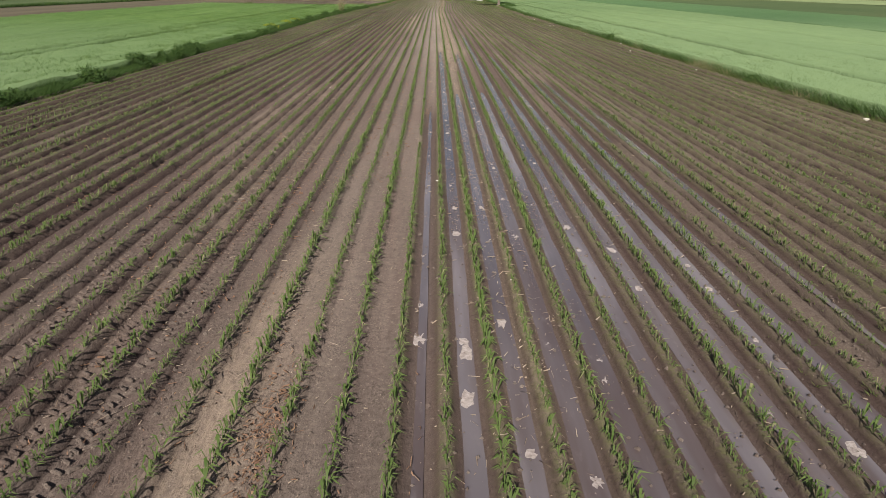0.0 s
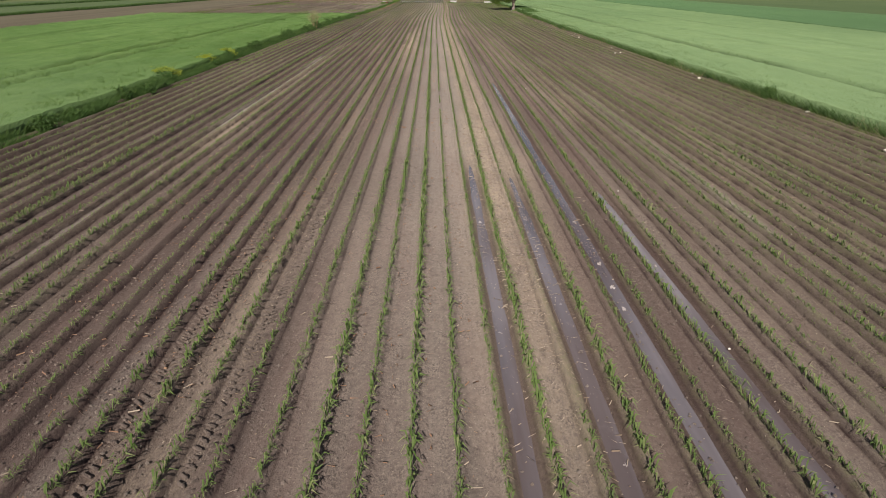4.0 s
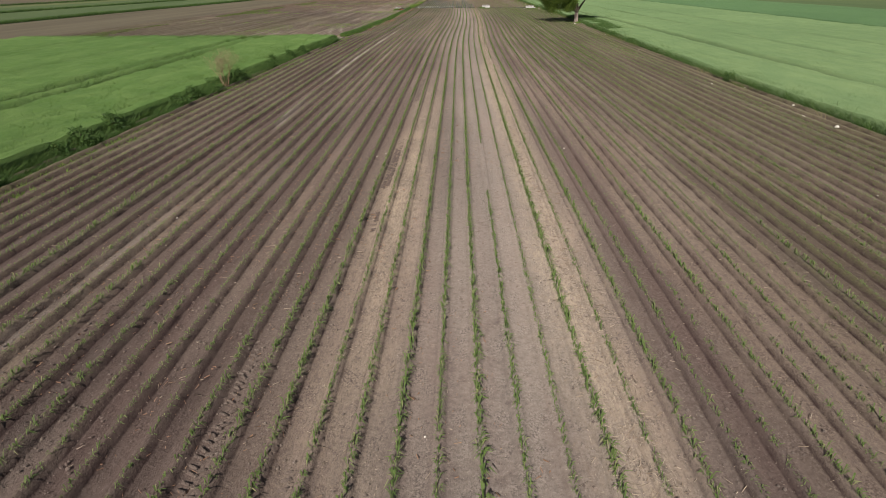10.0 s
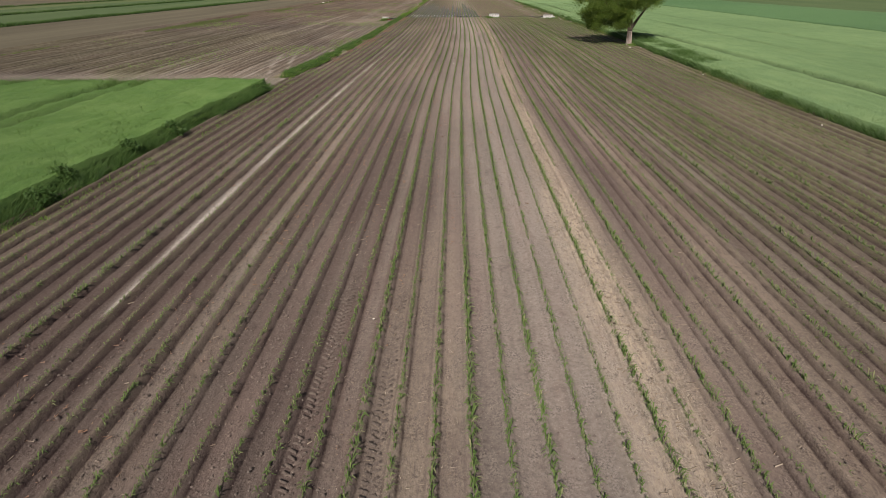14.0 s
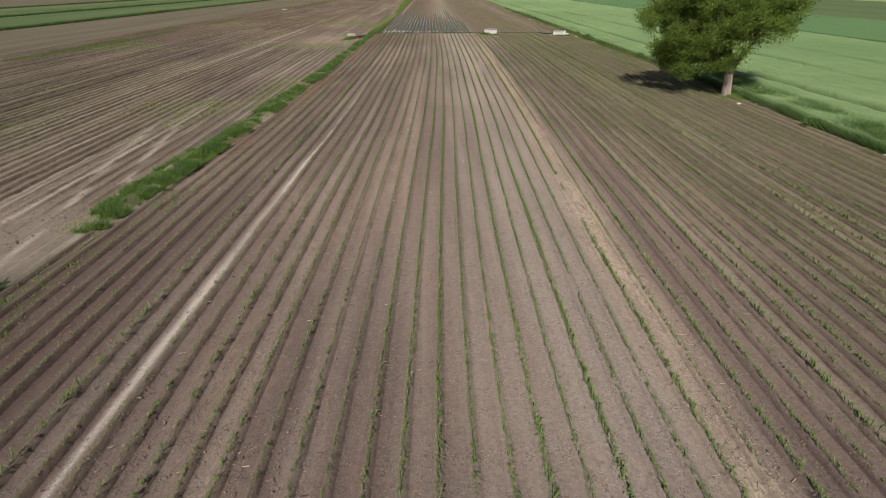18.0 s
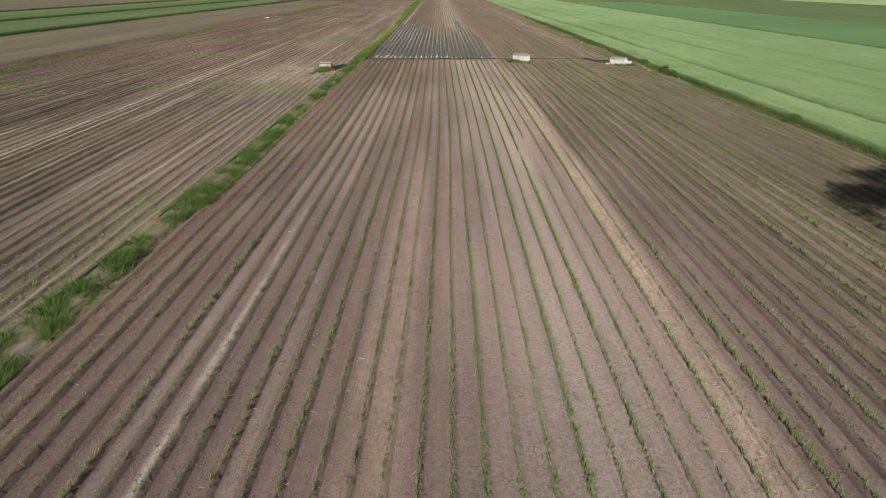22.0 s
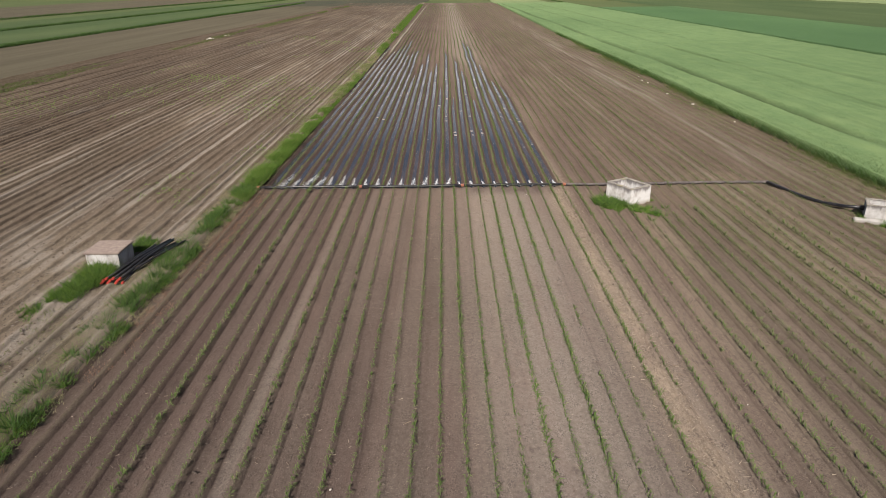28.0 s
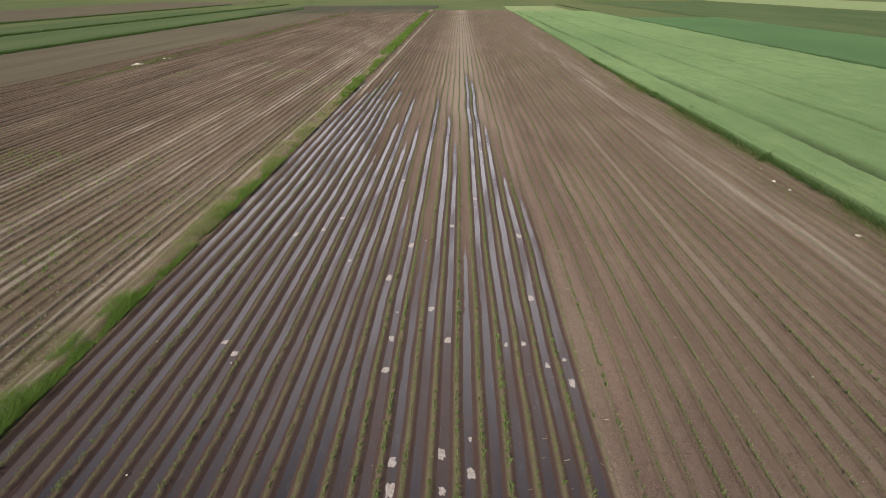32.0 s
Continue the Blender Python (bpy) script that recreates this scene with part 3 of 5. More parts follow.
X2, Y2 = np.meshgrid(xs2, ys2)
LE2 = left_edge(Y2)
X2 = np.minimum(X2, LE2 + 0.05)
track = 1 - ramp(np.abs(Y2 - 189.0), 2.5, 6.5)
yard = np.exp(-(((X2 + 19.0) / 4.5) ** 2 + ((Y2 - 282) / 15) ** 2))
wheel = np.zeros_like(X2)
for shift in (-0.85, 0.85):
    cx = np.interp(Y2, [184, 192, 202, 212, 222, 240, 262, 284], [-16.9, -17.8, -19.9, -21.3, -23.3, -24.6, -24.8, -22.0]) + shift
    wheel = np.maximum(wheel, np.exp(-((X2 - cx) / 0.2) ** 2) * (1 - ramp(Y2, 210, 222)) * ramp(fnoise(X2, Y2 * 0.4, 29), 0.25, 0.6))
edge2 = ramp(LE2 - X2, 2.6, 0.6)
rough2 = (1 - 0.6 * wheel) * (1 - 0.9 * track) * (1 - 0.45 * yard) * (1 - edge2)
row2 = np.round(X2 / PITCH)
off2 = X2 - row2 * PITCH
high2 = 0.135 * (0.25 + 1.1 * vnoise(row2 * 1.3, Y2 * 0.012, 7)) * (0.6 + 0.7 * vnoise(row2 * 0.9, Y2 * 0.03, 8)) * rough2
Z2 = ridge_height(off2, high2, 0.0, row2, Y2) + (0.075 + 0.07 * yard) * (vnoise(X2 * 3.5, Y2 * 0.9, 3) - 0.5) * (0.3 + 0.7 * rough2) + 0.0
Z2 = Z2 + 0.20 * ramp(X2 - LE2, -2.0, -0.9) * (0.6 + 0.7 * vnoise(X2 * 0.8, Y2 * 0.5, 33)) * (1 - ramp(X2 - LE2, -0.40, -0.10)) * (1 - 0.8 * track) - 0.04 * ramp(X2 - LE2, -0.4, 0.0)
no2 = np.floor(X2 / PITCH)
pale2 = np.maximum(0.15 * track * (0.4 + 0.9 * vnoise(X2 * 0.5, Y2 * 0.8, 49)), 0.5 * ramp(0.55 * vnoise(no2 * 1.3, Y2 * 0.02, 3) + 0.45 * vnoise(X2 * 1.9, Y2 * 0.22, 13), 0.42, 0.72) * np.where(hash01(row2, 0 * X2, 8) > 0.4, 0.85 * (1 - ramp(np.abs(off2), 0.07, 0.14)), ramp(np.abs(off2), 0.12, 0.2)) * ramp(X2, -54, -24))
pale2 = np.maximum(pale2 * (1 - 0.6 * yard), 0.42 * yard * ramp(fnoise(X2 * 1.1, Y2 * 0.5, 3), 0.42, 0.68))
pale2 = np.maximum(pale2, 0.6 * wheel)
weed2 = np.maximum(0.4 * edge2 * ramp(fnoise(X2 * 1.0, Y2 * 0.35, 5), 0.3, 0.65), (0.55 - 0.4 * ramp(Y2, 290, 305)) * ramp(fnoise(X2 * 0.12, Y2 * 0.07, 23), 0.55, 0.75))
weed2 = np.maximum(weed2, 0.35 * ramp(Y2, 193, 200) * (1 - ramp(Y2, 235, 262)) * ramp(-X2, 21, 30) * (0.4 + 0.8 * vnoise(X2 * 0.8, Y2 * 0.1, 45)))
weed2 = np.maximum(weed2, 0.5 * ramp(LE2 - X2, 3.6, 1.2) * ramp(Y2, 270, 285) * ramp(fnoise(X2 * 0.7, Y2 * 0.22, 25), 0.38, 0.6))
# Dark line on one flank of each ridge: furrow shade put into the colour.
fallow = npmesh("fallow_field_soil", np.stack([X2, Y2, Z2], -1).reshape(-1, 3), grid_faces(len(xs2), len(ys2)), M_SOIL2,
                attrs={"shade_and_tone": np.clip(1.0 * ramp(off2, 0.04, 0.10) * (1 - ramp(off2, 0.13, 0.22)) * rough2 * (0.45 + 0.55 * hash01(row2, 0 * X2, 3)) * (0.5 + 0.6 * vnoise(X2, Y2 * 0.08, 53)), 0, 1), "wet": np.zeros(X2.size), "straw": np.clip(0.15 * yard.ravel() + 0.25 * vnoise(X2 * 0.2, Y2 * 0.05, 9).ravel() ** 2, 0, 1), "pale": np.clip(pale2, 0, 1), "weed": np.clip(weed2, 0, 1)})
tagged(fallow, "ridged dry brown fallow soil with pale clods", "field soil", kind="structure")

# distant strips of farmland
patch("field_brown_strip", -90, -56, 100, 700, -0.02, M_BROWN, "dry brown ploughed strip of land", 3, 30, 3)
patch("field_brown_strip", -64, -58, -40, 100, -0.06, M_BROWN, "dry brown ploughed strip of land", 3, 30, 3)
patch("field_green_strip", -150, -91, -40, 700, -0.03, M_GREEN, "strip of low green crop", 3, 30, 4)
# Cloud's shadow over the far fields, laid on as a dark strip.
patch("cloud_shade_strip", -104, -15.5, 640, 775, 0.05, M_DARK, "far soil coloured dark for a cloud's shadow", 6, 10, 5)
patch("field_pale_strip", 27, 60, 655, 760, 0.02, M_PALEGREEN, "pale green crop at the far end", 3, 10, 2)
patch("field_green_strip", 104, 205, 150, 900, -0.05, M_GREEN, "strip of low green crop", 3, 30, 6)
patch("field_pale_strip", 212, 330, 300, 1500, -0.02, M_PALEGREEN, "pale green strip of crop", 3, 30, 6)
patch("field_brown_strip", -260, -168, -40, 900, -0.04, M_BROWN, "brown ploughed strip of land", 3, 30, 6)

# ---- water in the furrows ----
for cx, y0, y1 in WET:
    yy = np.arange(y0, y1, 0.8)
    wob = meander(cx + 0 * yy, yy)
    half = ((0.215 - 0.075 * ramp(yy, 318, 368)) if y0 > 200 else (0.180 - 0.05 * ramp(yy, 40, 62)) if 1.4 < cx < 5 else 0.13 if cx > 5 else 0.07) * np.minimum(1, (y1 - yy) / 8 + 0.15) * np.minimum(1, (yy - y0) / (0.5 if y0 > 200 else 7) + 0.12) * (0.78 + 0.5 * vnoise(yy * 0.45, 0 * yy + cx * 5.1, 18))
    lev = np.where(yy > 200, -0.064, -0.060) + 0.018 * (vnoise(yy * 0.10, 0 * yy + cx * 3.7, 8) - 0.5) - 0.05 * ramp(yy, y1 - (16 if y0 > 200 else 3), y1)
    co = np.stack([np.stack([cx + wob - half, yy, lev], 1), np.stack([cx + wob + half, yy, lev], 1)], 1).reshape(-1, 3)
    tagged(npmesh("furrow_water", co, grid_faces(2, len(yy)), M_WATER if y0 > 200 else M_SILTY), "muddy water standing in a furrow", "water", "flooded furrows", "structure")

# ---- young maize ----
LEAF_TRIS = np.array([[0, 1, 2], [1, 3, 2]])


def maize_plants(x, y, size, leaves):
    """Points and triangles of plants: each a whorl of bent, tapered leaves."""
    m = len(x)
    az = RNG.uniform(0, 2 * np.pi, (m, 1)) + np.arange(leaves)[None] * (np.pi * 0.93) + RNG.normal(0, 0.35, (m, leaves))
    reach = size[:, None] * RNG.uniform(0.5, 1.1, (m, leaves)) * 0.46
    rise = size[:, None] * RNG.uniform(0.35, 1.0, (m, leaves)) * 0.72
    wide = size[:, None] * RNG.uniform(0.026, 0.052, (m, leaves))
    dx, dy = np.cos(az) + 0.18, np.sin(az)
    px, py = -np.sin(az), np.cos(az)
    bx, by = x[:, None] + 0 * az, y[:, None] + 0 * az
    z0 = 0.03 + 0.03 * ramp(np.abs(x - 0.4), 2.0, 5.0)[:, None] + 0 * az
    pts = np.empty((m, leaves, 4, 3))
    pts[:, :, 0] = np.stack([bx, by, z0], -1)
    mx, my = bx + dx * reach * 0.5, by + dy * reach * 0.5
    pts[:, :, 1] = np.stack([mx + px * wide, my + py * wide, z0 + rise], -1)
    pts[:, :, 2] = np.stack([mx - px * wide, my - py * wide, z0 + rise], -1)
    droop = RNG.uniform(0.35, 1.05, (m, leaves))
    pts[:, :, 3] = np.stack([bx + dx * reach * 1.15, by + dy * reach * 1.15, z0 + rise * droop], -1)
    tri = (np.arange(m * leaves)[:, None, None] * 4 + LEAF_TRIS[None]).reshape(-1, 3)
    return pts.reshape(-1, 3), tri


for k in range(-26, 31):
    x0 = PITCH * k
    strength = 0.72 + 0.5 * float(hash01(np.array(k), np.array(2), 5))
    near = -12.5 < x0 < 14.5
    step = 0.105 if near else 0.085
    y = np.concatenate([np.arange(2, 345, step), np.arange(345, 430, 0.22), np.arange(430, 640, 0.9)])
    y = y + RNG.uniform(-0.055, 0.055, len(y))
    keep = (x0 + drift(y) > left_edge(y) + 0.9) & (x0 + drift(y) < right_edge(y) - 1.6)
    cover = fnoise(y * 0.12 + k * 7.3, 0 * y + k * 1.9, 3)
    gap = 0.13 + (0.13 if k in (1, 3, 4) else 0.0)
    thin = (1 - 0.12 * ramp(y, 110, 190) * (x0 < -5.5)) * (1 - 0.3 * ramp(y, 130, 170) * (x0 < -9) * (1 - ramp(y, 262, 285)))
    thin = thin * (1 - 0.45 * ramp(y, 297, 299) * (-14 < x0 < 4.0) * (1 - ramp(y, 350, 380)))
    keep &= cover * strength > gap
    keep &= RNG.random(len(y)) < np.clip(strength * 1.1, 0, 0.98) * thin
    keep &= ~((np.abs(y - 294.2) < 1.8) & (abs(x0 - 7.6) < 1.6))
    y, cover = y[keep], cover[keep]
    if len(y) < 20:
        continue
    size = np.interp(y, [0, 40, 90, 160, 290, 345, 430, 640], [0.305, 0.30, 0.275, 0.26, 0.265, 0.25, 0.30, 0.42])
    size = size * strength * RNG.uniform(0.65, 1.25, len(y)) * (0.75 + 0.5 * cover) * (1.0 if near else 0.82) * np.where((y > 297) & (x0 + drift(y) > 4.2), 0.80, 1.0) * (1 - (0.06 if x0 > 5 else 0.0) + (0.16 if x0 > 2.8 else 0.0) * ramp(y, 140, 165) * (1 - ramp(y, 262, 285)) - (0.10 if x0 > 7 else 0.08 if x0 < -9 else 0.0) * ramp(y, 70, 120) * (1 - ramp(y, 140, 165)))
    sway = 0.035 * (vnoise(y * 0.07, 0 * y + k, 9) - 0.5)
    co, tri = maize_plants(x0 + meander(x0 + 0 * y, y) + sway + RNG.normal(0, 0.014, len(y)), y, size, 5 if near else 3)
    tagged(npmesh("maize_row", co, tri, M_MAIZE), "row of young green maize plants on a low ridge", "crop row", "maize rows", "stuff")


# ---- grass and wheat blades ----
def tufts(x, y, z, high, wide, blades, spread, lean=(0.0, 0.0)):
    m = len(x)
    az = RNG.uniform(0, 2 * np.pi, (m, blades))
    r = RNG.uniform(0.1, 1.0, (m, blades)) * spread
    bx, by = x[:, None] + np.cos(az) * r * 0.6, y[:, None] + np.sin(az) * r * 0.6
    h = high[:, None] * RNG.uniform(0.45, 1.1, (m, blades))
    w = wide * RNG.uniform(0.6, 1.3, (m, blades))
    f = RNG.uniform(0, np.pi, (m, blades))
    pts = np.empty((m, blades, 3, 3))
    pts[:, :, 0] = np.stack([bx - np.cos(f) * w, by - np.sin(f) * w, z[:, None] + 0 * h], -1)
    pts[:, :, 1] = np.stack([bx + np.cos(f) * w, by + np.sin(f) * w, z[:, None] + 0 * h], -1)
    bend = h * RNG.uniform(0.3, 1.4, (m, blades))
    pts[:, :, 2] = np.stack([bx + np.cos(az) * bend + lean[0] * h, by + np.sin(az) * bend + lean[1] * h, z[:, None] + h], -1)
    return pts.reshape(-1, 3), np.arange(m * blades * 3).reshape(-1, 3)


def spread_points(count, y0, y1, place, power=1.0):
    y = RNG.uniform(y0, y1, count)
    return place(y, RNG.random(count) ** power), y


def grass_stuff(name, x, y, z, high, wide, blades, spread, material, label, category="grass", lean=(0, 0)):
    co, tri = tufts(x, y, z, high, wide, blades, spread, lean)
    return tagged(npmesh(name, co, tri, material), label, category, kind="stuff")


# right bank: weeds at the foot, tall grass at the edge of the wheat
x, y = spread_points(24000, 5, 400, lambda y, u: right_edge(y) - 0.1 - np.interp(y, [60, 160], [6.5, 3.0]) * u, 1.6)
g = fnoise(x * 0.5, y * 0.12, 41)
s = (g > 0.45)
grass_stuff("bank_weeds", x[s], y[s], 0 * x[s], 0.06 + 0.2 * (g[s] - 0.45) + 0.20 * (right_edge(y[s]) - x[s] < 0.9), 0.014, 5, 0.26, M_WEED, "low green weeds on the field's edge beside the wheat")
x, y = spread_points(9000, 5, 420, lambda y, u: right_edge(y) - 0.25 + 0.8 * u)
g = fnoise(x * 0.3, y * 0.1, 43)
grass_stuff("bank_grass", x, y, 0 * x, 0.35 + 0.55 * g, 0.022, 6, 0.25, M_BUSH, "dark tall grass along the wheat edge")
x, y = spread_points(2600, 5, 420, lambda y, u: right_edge(y) - 0.7 + 0.9 * u)
g = fnoise(x * 0.3, y * 0.16, 47)
s = (g > 0.54) & (RNG.random(len(x)) < 1 - 0.85 * ramp(y, 50, 90))
grass_stuff("dry_bank_grass", x[s], y[s], 0 * x[s], 0.5 + 0.4 * g[s], 0.012, 7, 0.22, M_DRY, "dry straw-coloured grass tufts on the bank")

m = 30000
row = np.round(RNG.uniform(7, 20.5, m) / PITCH)
y = 8 + 392 * RNG.random(m) ** 1.15
x = row * PITCH + RNG.normal(0, 0.09, m) + drift(y)
g = fnoise(x * 0.35, y * 0.07, 49)
s = (x < right_edge(y) - 0.8) & (g > 0.30) & (y < 291)
grass_stuff("row_weeds", x[s], y[s], 0.02 + 0 * x[s], 0.035 + 0.11 * (g[s] - 0.3), 0.011, 6, 0.14, M_WEED, "low yellowish green weeds on the maize ridges", "weeds")

# left bank, beside the wheat and beside the fallow field
x, y = spread_points(11000, 5, 184, lambda y, u: left_edge(y) + 0.30 - 1.2 * u)
g = fnoise(x * 0.9, y * 0.42, 51)
grass_stuff("bank_grass", x, y, 0 * x, 0.06 + 1.7 * np.maximum(0, g - 0.2) ** 1.4, 0.014, 10, 0.26, M_BUSH, "dark green grass on the bank beside the wheat")
x, y = spread_points(3600, 5, 196, lambda y, u: left_edge(y) + 1.7 - 2.0 * u)
g = fnoise(x * 0.6, y * 0.2, 53)
s = g > 0.45
grass_stuff("bank_weeds", x[s], y[s], 0 * x[s], 0.08 + 0.3 * (g[s] - 0.4), 0.018, 5, 0.2, M_GRASS, "low weeds at the foot of the bank")
x, y = spread_points(26000, 190, 297, lambda y, u: left_edge(y) + 0.15 - 1.9 * u)
out = left_edge(y) - x
along = fnoise(y * 0.16, 0 * y + 3.3, 57) + 0.10 * np.exp(-((y - 216.5) / 3.5) ** 2) + 0.14 * np.exp(-((y - 235) / 4) ** 2) + 0.16 * np.exp(-((y - 271) / 4) ** 2) + 0.16 * ramp(y, 275, 284)
along = along - 0.16 * np.exp(-((y - 229) / 1.6) ** 2) - 0.18 * np.exp(-((y - 243.5) / 1.6) ** 2) - 0.14 * np.exp(-((y - 262) / 3) ** 2) - 0.10 * np.exp(-((y - 281) / 2) ** 2)
wide = np.interp(y, [190, 220, 238, 262, 275, 297], [0.78, 0.80, 0.48, 0.40, 0.50, 0.48])
lush = np.exp(-((out - 0.62) / wide) ** 2)
clumpy = fnoise(x * 2.3, y * 1.5, 58)
s = (along + 0.32 * lush + 0.5 * (clumpy - 0.5) + RNG.normal(0, 0.06, len(x)) > 0.69 - 0.09 * ramp(y, 205, 213) * (1 - ramp(y, 240, 248))) & (lush > 0.12)
grass_stuff("bank_grass", x[s], y[s], 0.08 + 0 * x[s], 0.05 + 0.62 * lush[s] * np.maximum(0, clumpy[s] - 0.18) * RNG.uniform(0.4, 1.3, s.sum()), 0.010, 11, 0.25, M_GRASS, "clumps of green grass on the bank between two fields")
t2 = s & (clumpy > 0.52) & (RNG.random(len(x)) < 0.35)
grass_stuff("bank_weeds", x[t2], y[t2], 0.08 + 0 * x[t2], 0.16 + 0.55 * lush[t2] * clumpy[t2], 0.022, 8, 0.18, M_BUSH, "dark leafy weeds on the bank between two fields")
s = ~s & (RNG.random(len(x)) < 0.16 + 0.3 * (along > 0.52))
grass_stuff("dry_bank_grass", x[s], y[s], 0.06 + 0 * x[s], 0.05 + 0.14 * RNG.random(s.sum()), 0.007, 7, 0.26, M_DRY, "dry flattened grass on the bank")
# reddish roots and dead stalks on the bank's foot
x, y = spread_points(5200, 200, 296, lambda y, u: left_edge(y) + 0.1 + 1.15 * u, 1.4)
g = fnoise(x * 0.8, y * 0.2, 97)
s = g > 0.44
grass_stuff("bank_residue", x[s], y[s], 0.0 + 0 * x[s], 0.05 + 0.10 * RNG.random(s.sum()), 0.006, 7, 0.30, M_TWIG, "reddish dead roots and stalks at the foot of the bank", "plant residue")
# grass verge fading into the fallow soil
x, y = spread_points(5000, 276, 400, lambda y, u: left_edge(y) - 1.1 - 2.6 * u, 1.8)
g = fnoise(x * 0.7, y * 0.22, 25)
s = g > 0.46
grass_stuff("bank_weeds", x[s], y[s], 0.05 + 0 * x[s], 0.05 + 0.25 * (g[s] - 0.4), 0.014, 5, 0.25, M_WEED, "thin yellowish grass between the bank and the fallow soil")

x, y = spread_points(21000, 294, 440, lambda y, u: left_edge(y) - 0.02 - 0.85 * u)
g = fnoise(x * 1.1, y * 0.42, 59)
dryness = ramp(fnoise(x * 0.7, y * 0.12, 60) + 0.10 * ramp(y, 318, 345), 0.56, 0.70)
clumpy = fnoise(x * 2.1, y * 1.0, 62)
s = (RNG.random(len(x)) > dryness * 0.75) & (clumpy > 0.30)
grass_stuff("bank_grass", x[s], y[s], 0.04 + 0 * x[s], 0.04 + 2.6 * np.maximum(0, g[s] - 0.2) * np.maximum(0, clumpy[s] - 0.15), 0.010, 12, 0.2, M_GRASS, "lush green grass on the bank beside the flooded furrows")
s = ~s & (dryness > 0.15)
grass_stuff("dry_bank_grass", x[s], y[s], 0.04 + 0 * x[s], 0.12 + 1.3 * g[s] * np.maximum(0, clumpy[s] - 0.15), 0.009, 10, 0.2, M_DRY, "pale dry grass on the bank beside the flooded furrows")
x, y = spread_points(2600, 430, 640, lambda y, u: left_edge(y) - 1.7 * u)
grass_stuff("bank_grass", x, y, 0 * x, 0.5 + 0.5 * RNG.random(len(x)), 0.06, 5, 0.4, M_GRASS, "green grass on the far part of the bank")
# thin weeds on the fallow field and its far edge
x, y = spread_points(16000, 198, 420, lambda y, u: -54 + (left_edge(y) - 2 + 54) * u)
g = fnoise(x * 0.12, y * 0.07, 23)
s = g > 0.56
grass_stuff("fallow_weeds", x[s], y[s], 0.05 + 0 * x[s], 0.08 + 0.5 * (g[s] - 0.5), 0.02, 5, 0.22, M_GRASS, "scattered low weeds on the fallow soil", "weeds")
x, y = spread_points(12000, 190, 640, lambda y, u: -56.0 + 3.4 * u)
g = fnoise(x * 0.4, y * 0.05, 61)
s = g > 0.50
grass_stuff("boundary_grass", x[s], y[s], 0 * x[s], 0.08 + 0.35 * g[s], 0.035, 5, 0.4, M_WEED, "grassy strip between two ploughed fields")
x, y = spread_points(9000, -20, 700, lambda y, u: -91.5 + 1.6 * u)
grass_stuff("boundary_hedge", x, y, 0 * x, 0.4 + 0.6 * fnoise(x, y * 0.1, 63), 0.09, 5, 0.5, M_BUSH, "dark low hedge between far fields", "hedge")
for hx in (-124.0, -165.0, 61.3):
    x, y = spread_points(5000, 100, 800, lambda y, u: hx + 1.2 * u + 0.008 * y * (hx > 0))
    grass_stuff("boundary_hedge", x, y, 0 * x, (0.5 if hx < 0 else 0.25) * (1 + RNG.random(len(x))), 0.10, 4, 0.5, M_BUSH, "dark low hedge between far fields", "hedge")


# ---- wheat ----
def wheat_block(name, x_in, x_out, y0, y1, high, nx, ny, material, label, lines=()):
    ys = np.linspace(y0, y1, ny)
    u = np.concatenate([[0.0], np.linspace(0, 1, nx) ** 1.5])
    a, b = x_in(ys)[:, None], x_out(ys)[:, None]
    X = a + (b - a) * u[None]
    Y = ys[:, None] + 0 * X
    Z = high * (0.68 + 0.22 * fnoise(X * 0.5, Y * 0.4, 71) + 0.24 * fnoise(X * 0.5, Y * 0.07, 75) + 0.20 * (vnoise(X * 1.9, Y * 1.2, 73) - 0.5))
    pressed = np.zeros_like(X)
    for lx, depth, half in lines:
        cx = lx + 0.8 * (vnoise(Y * 0.02, 0 * Y + lx, 6) - 0.5)
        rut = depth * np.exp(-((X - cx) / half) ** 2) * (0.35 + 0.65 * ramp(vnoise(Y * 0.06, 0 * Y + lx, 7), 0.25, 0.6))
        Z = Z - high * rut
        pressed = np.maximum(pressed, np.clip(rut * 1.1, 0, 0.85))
    Z[:, 0] = 0
    Z[0] = 0
    Z[-1] = 0
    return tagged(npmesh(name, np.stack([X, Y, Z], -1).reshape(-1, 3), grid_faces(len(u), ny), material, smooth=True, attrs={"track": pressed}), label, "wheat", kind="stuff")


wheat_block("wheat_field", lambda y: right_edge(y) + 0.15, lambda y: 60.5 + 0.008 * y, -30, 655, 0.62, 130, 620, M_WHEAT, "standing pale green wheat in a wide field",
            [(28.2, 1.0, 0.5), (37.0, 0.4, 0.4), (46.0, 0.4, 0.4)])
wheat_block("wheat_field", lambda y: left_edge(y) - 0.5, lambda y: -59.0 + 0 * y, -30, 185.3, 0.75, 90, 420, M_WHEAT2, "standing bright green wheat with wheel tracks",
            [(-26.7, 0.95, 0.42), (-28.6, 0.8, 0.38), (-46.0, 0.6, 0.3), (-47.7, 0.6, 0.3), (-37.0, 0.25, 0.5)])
wheat_block("wheat_field", lambda y: 62.8 + 0.008 * y, lambda y: 98 + 0.01 * y, -30, 585, 0.5, 16, 160, M_WHEAT3, "deeper green wheat beyond a dark seam")
x, y = spread_points(52000, 12, 380, lambda y, u: right_edge(y) + 0.05 + 15 * u, 2.2)
s = np.abs(x - 28.2) > 0.4
x, y = x[s], y[s]
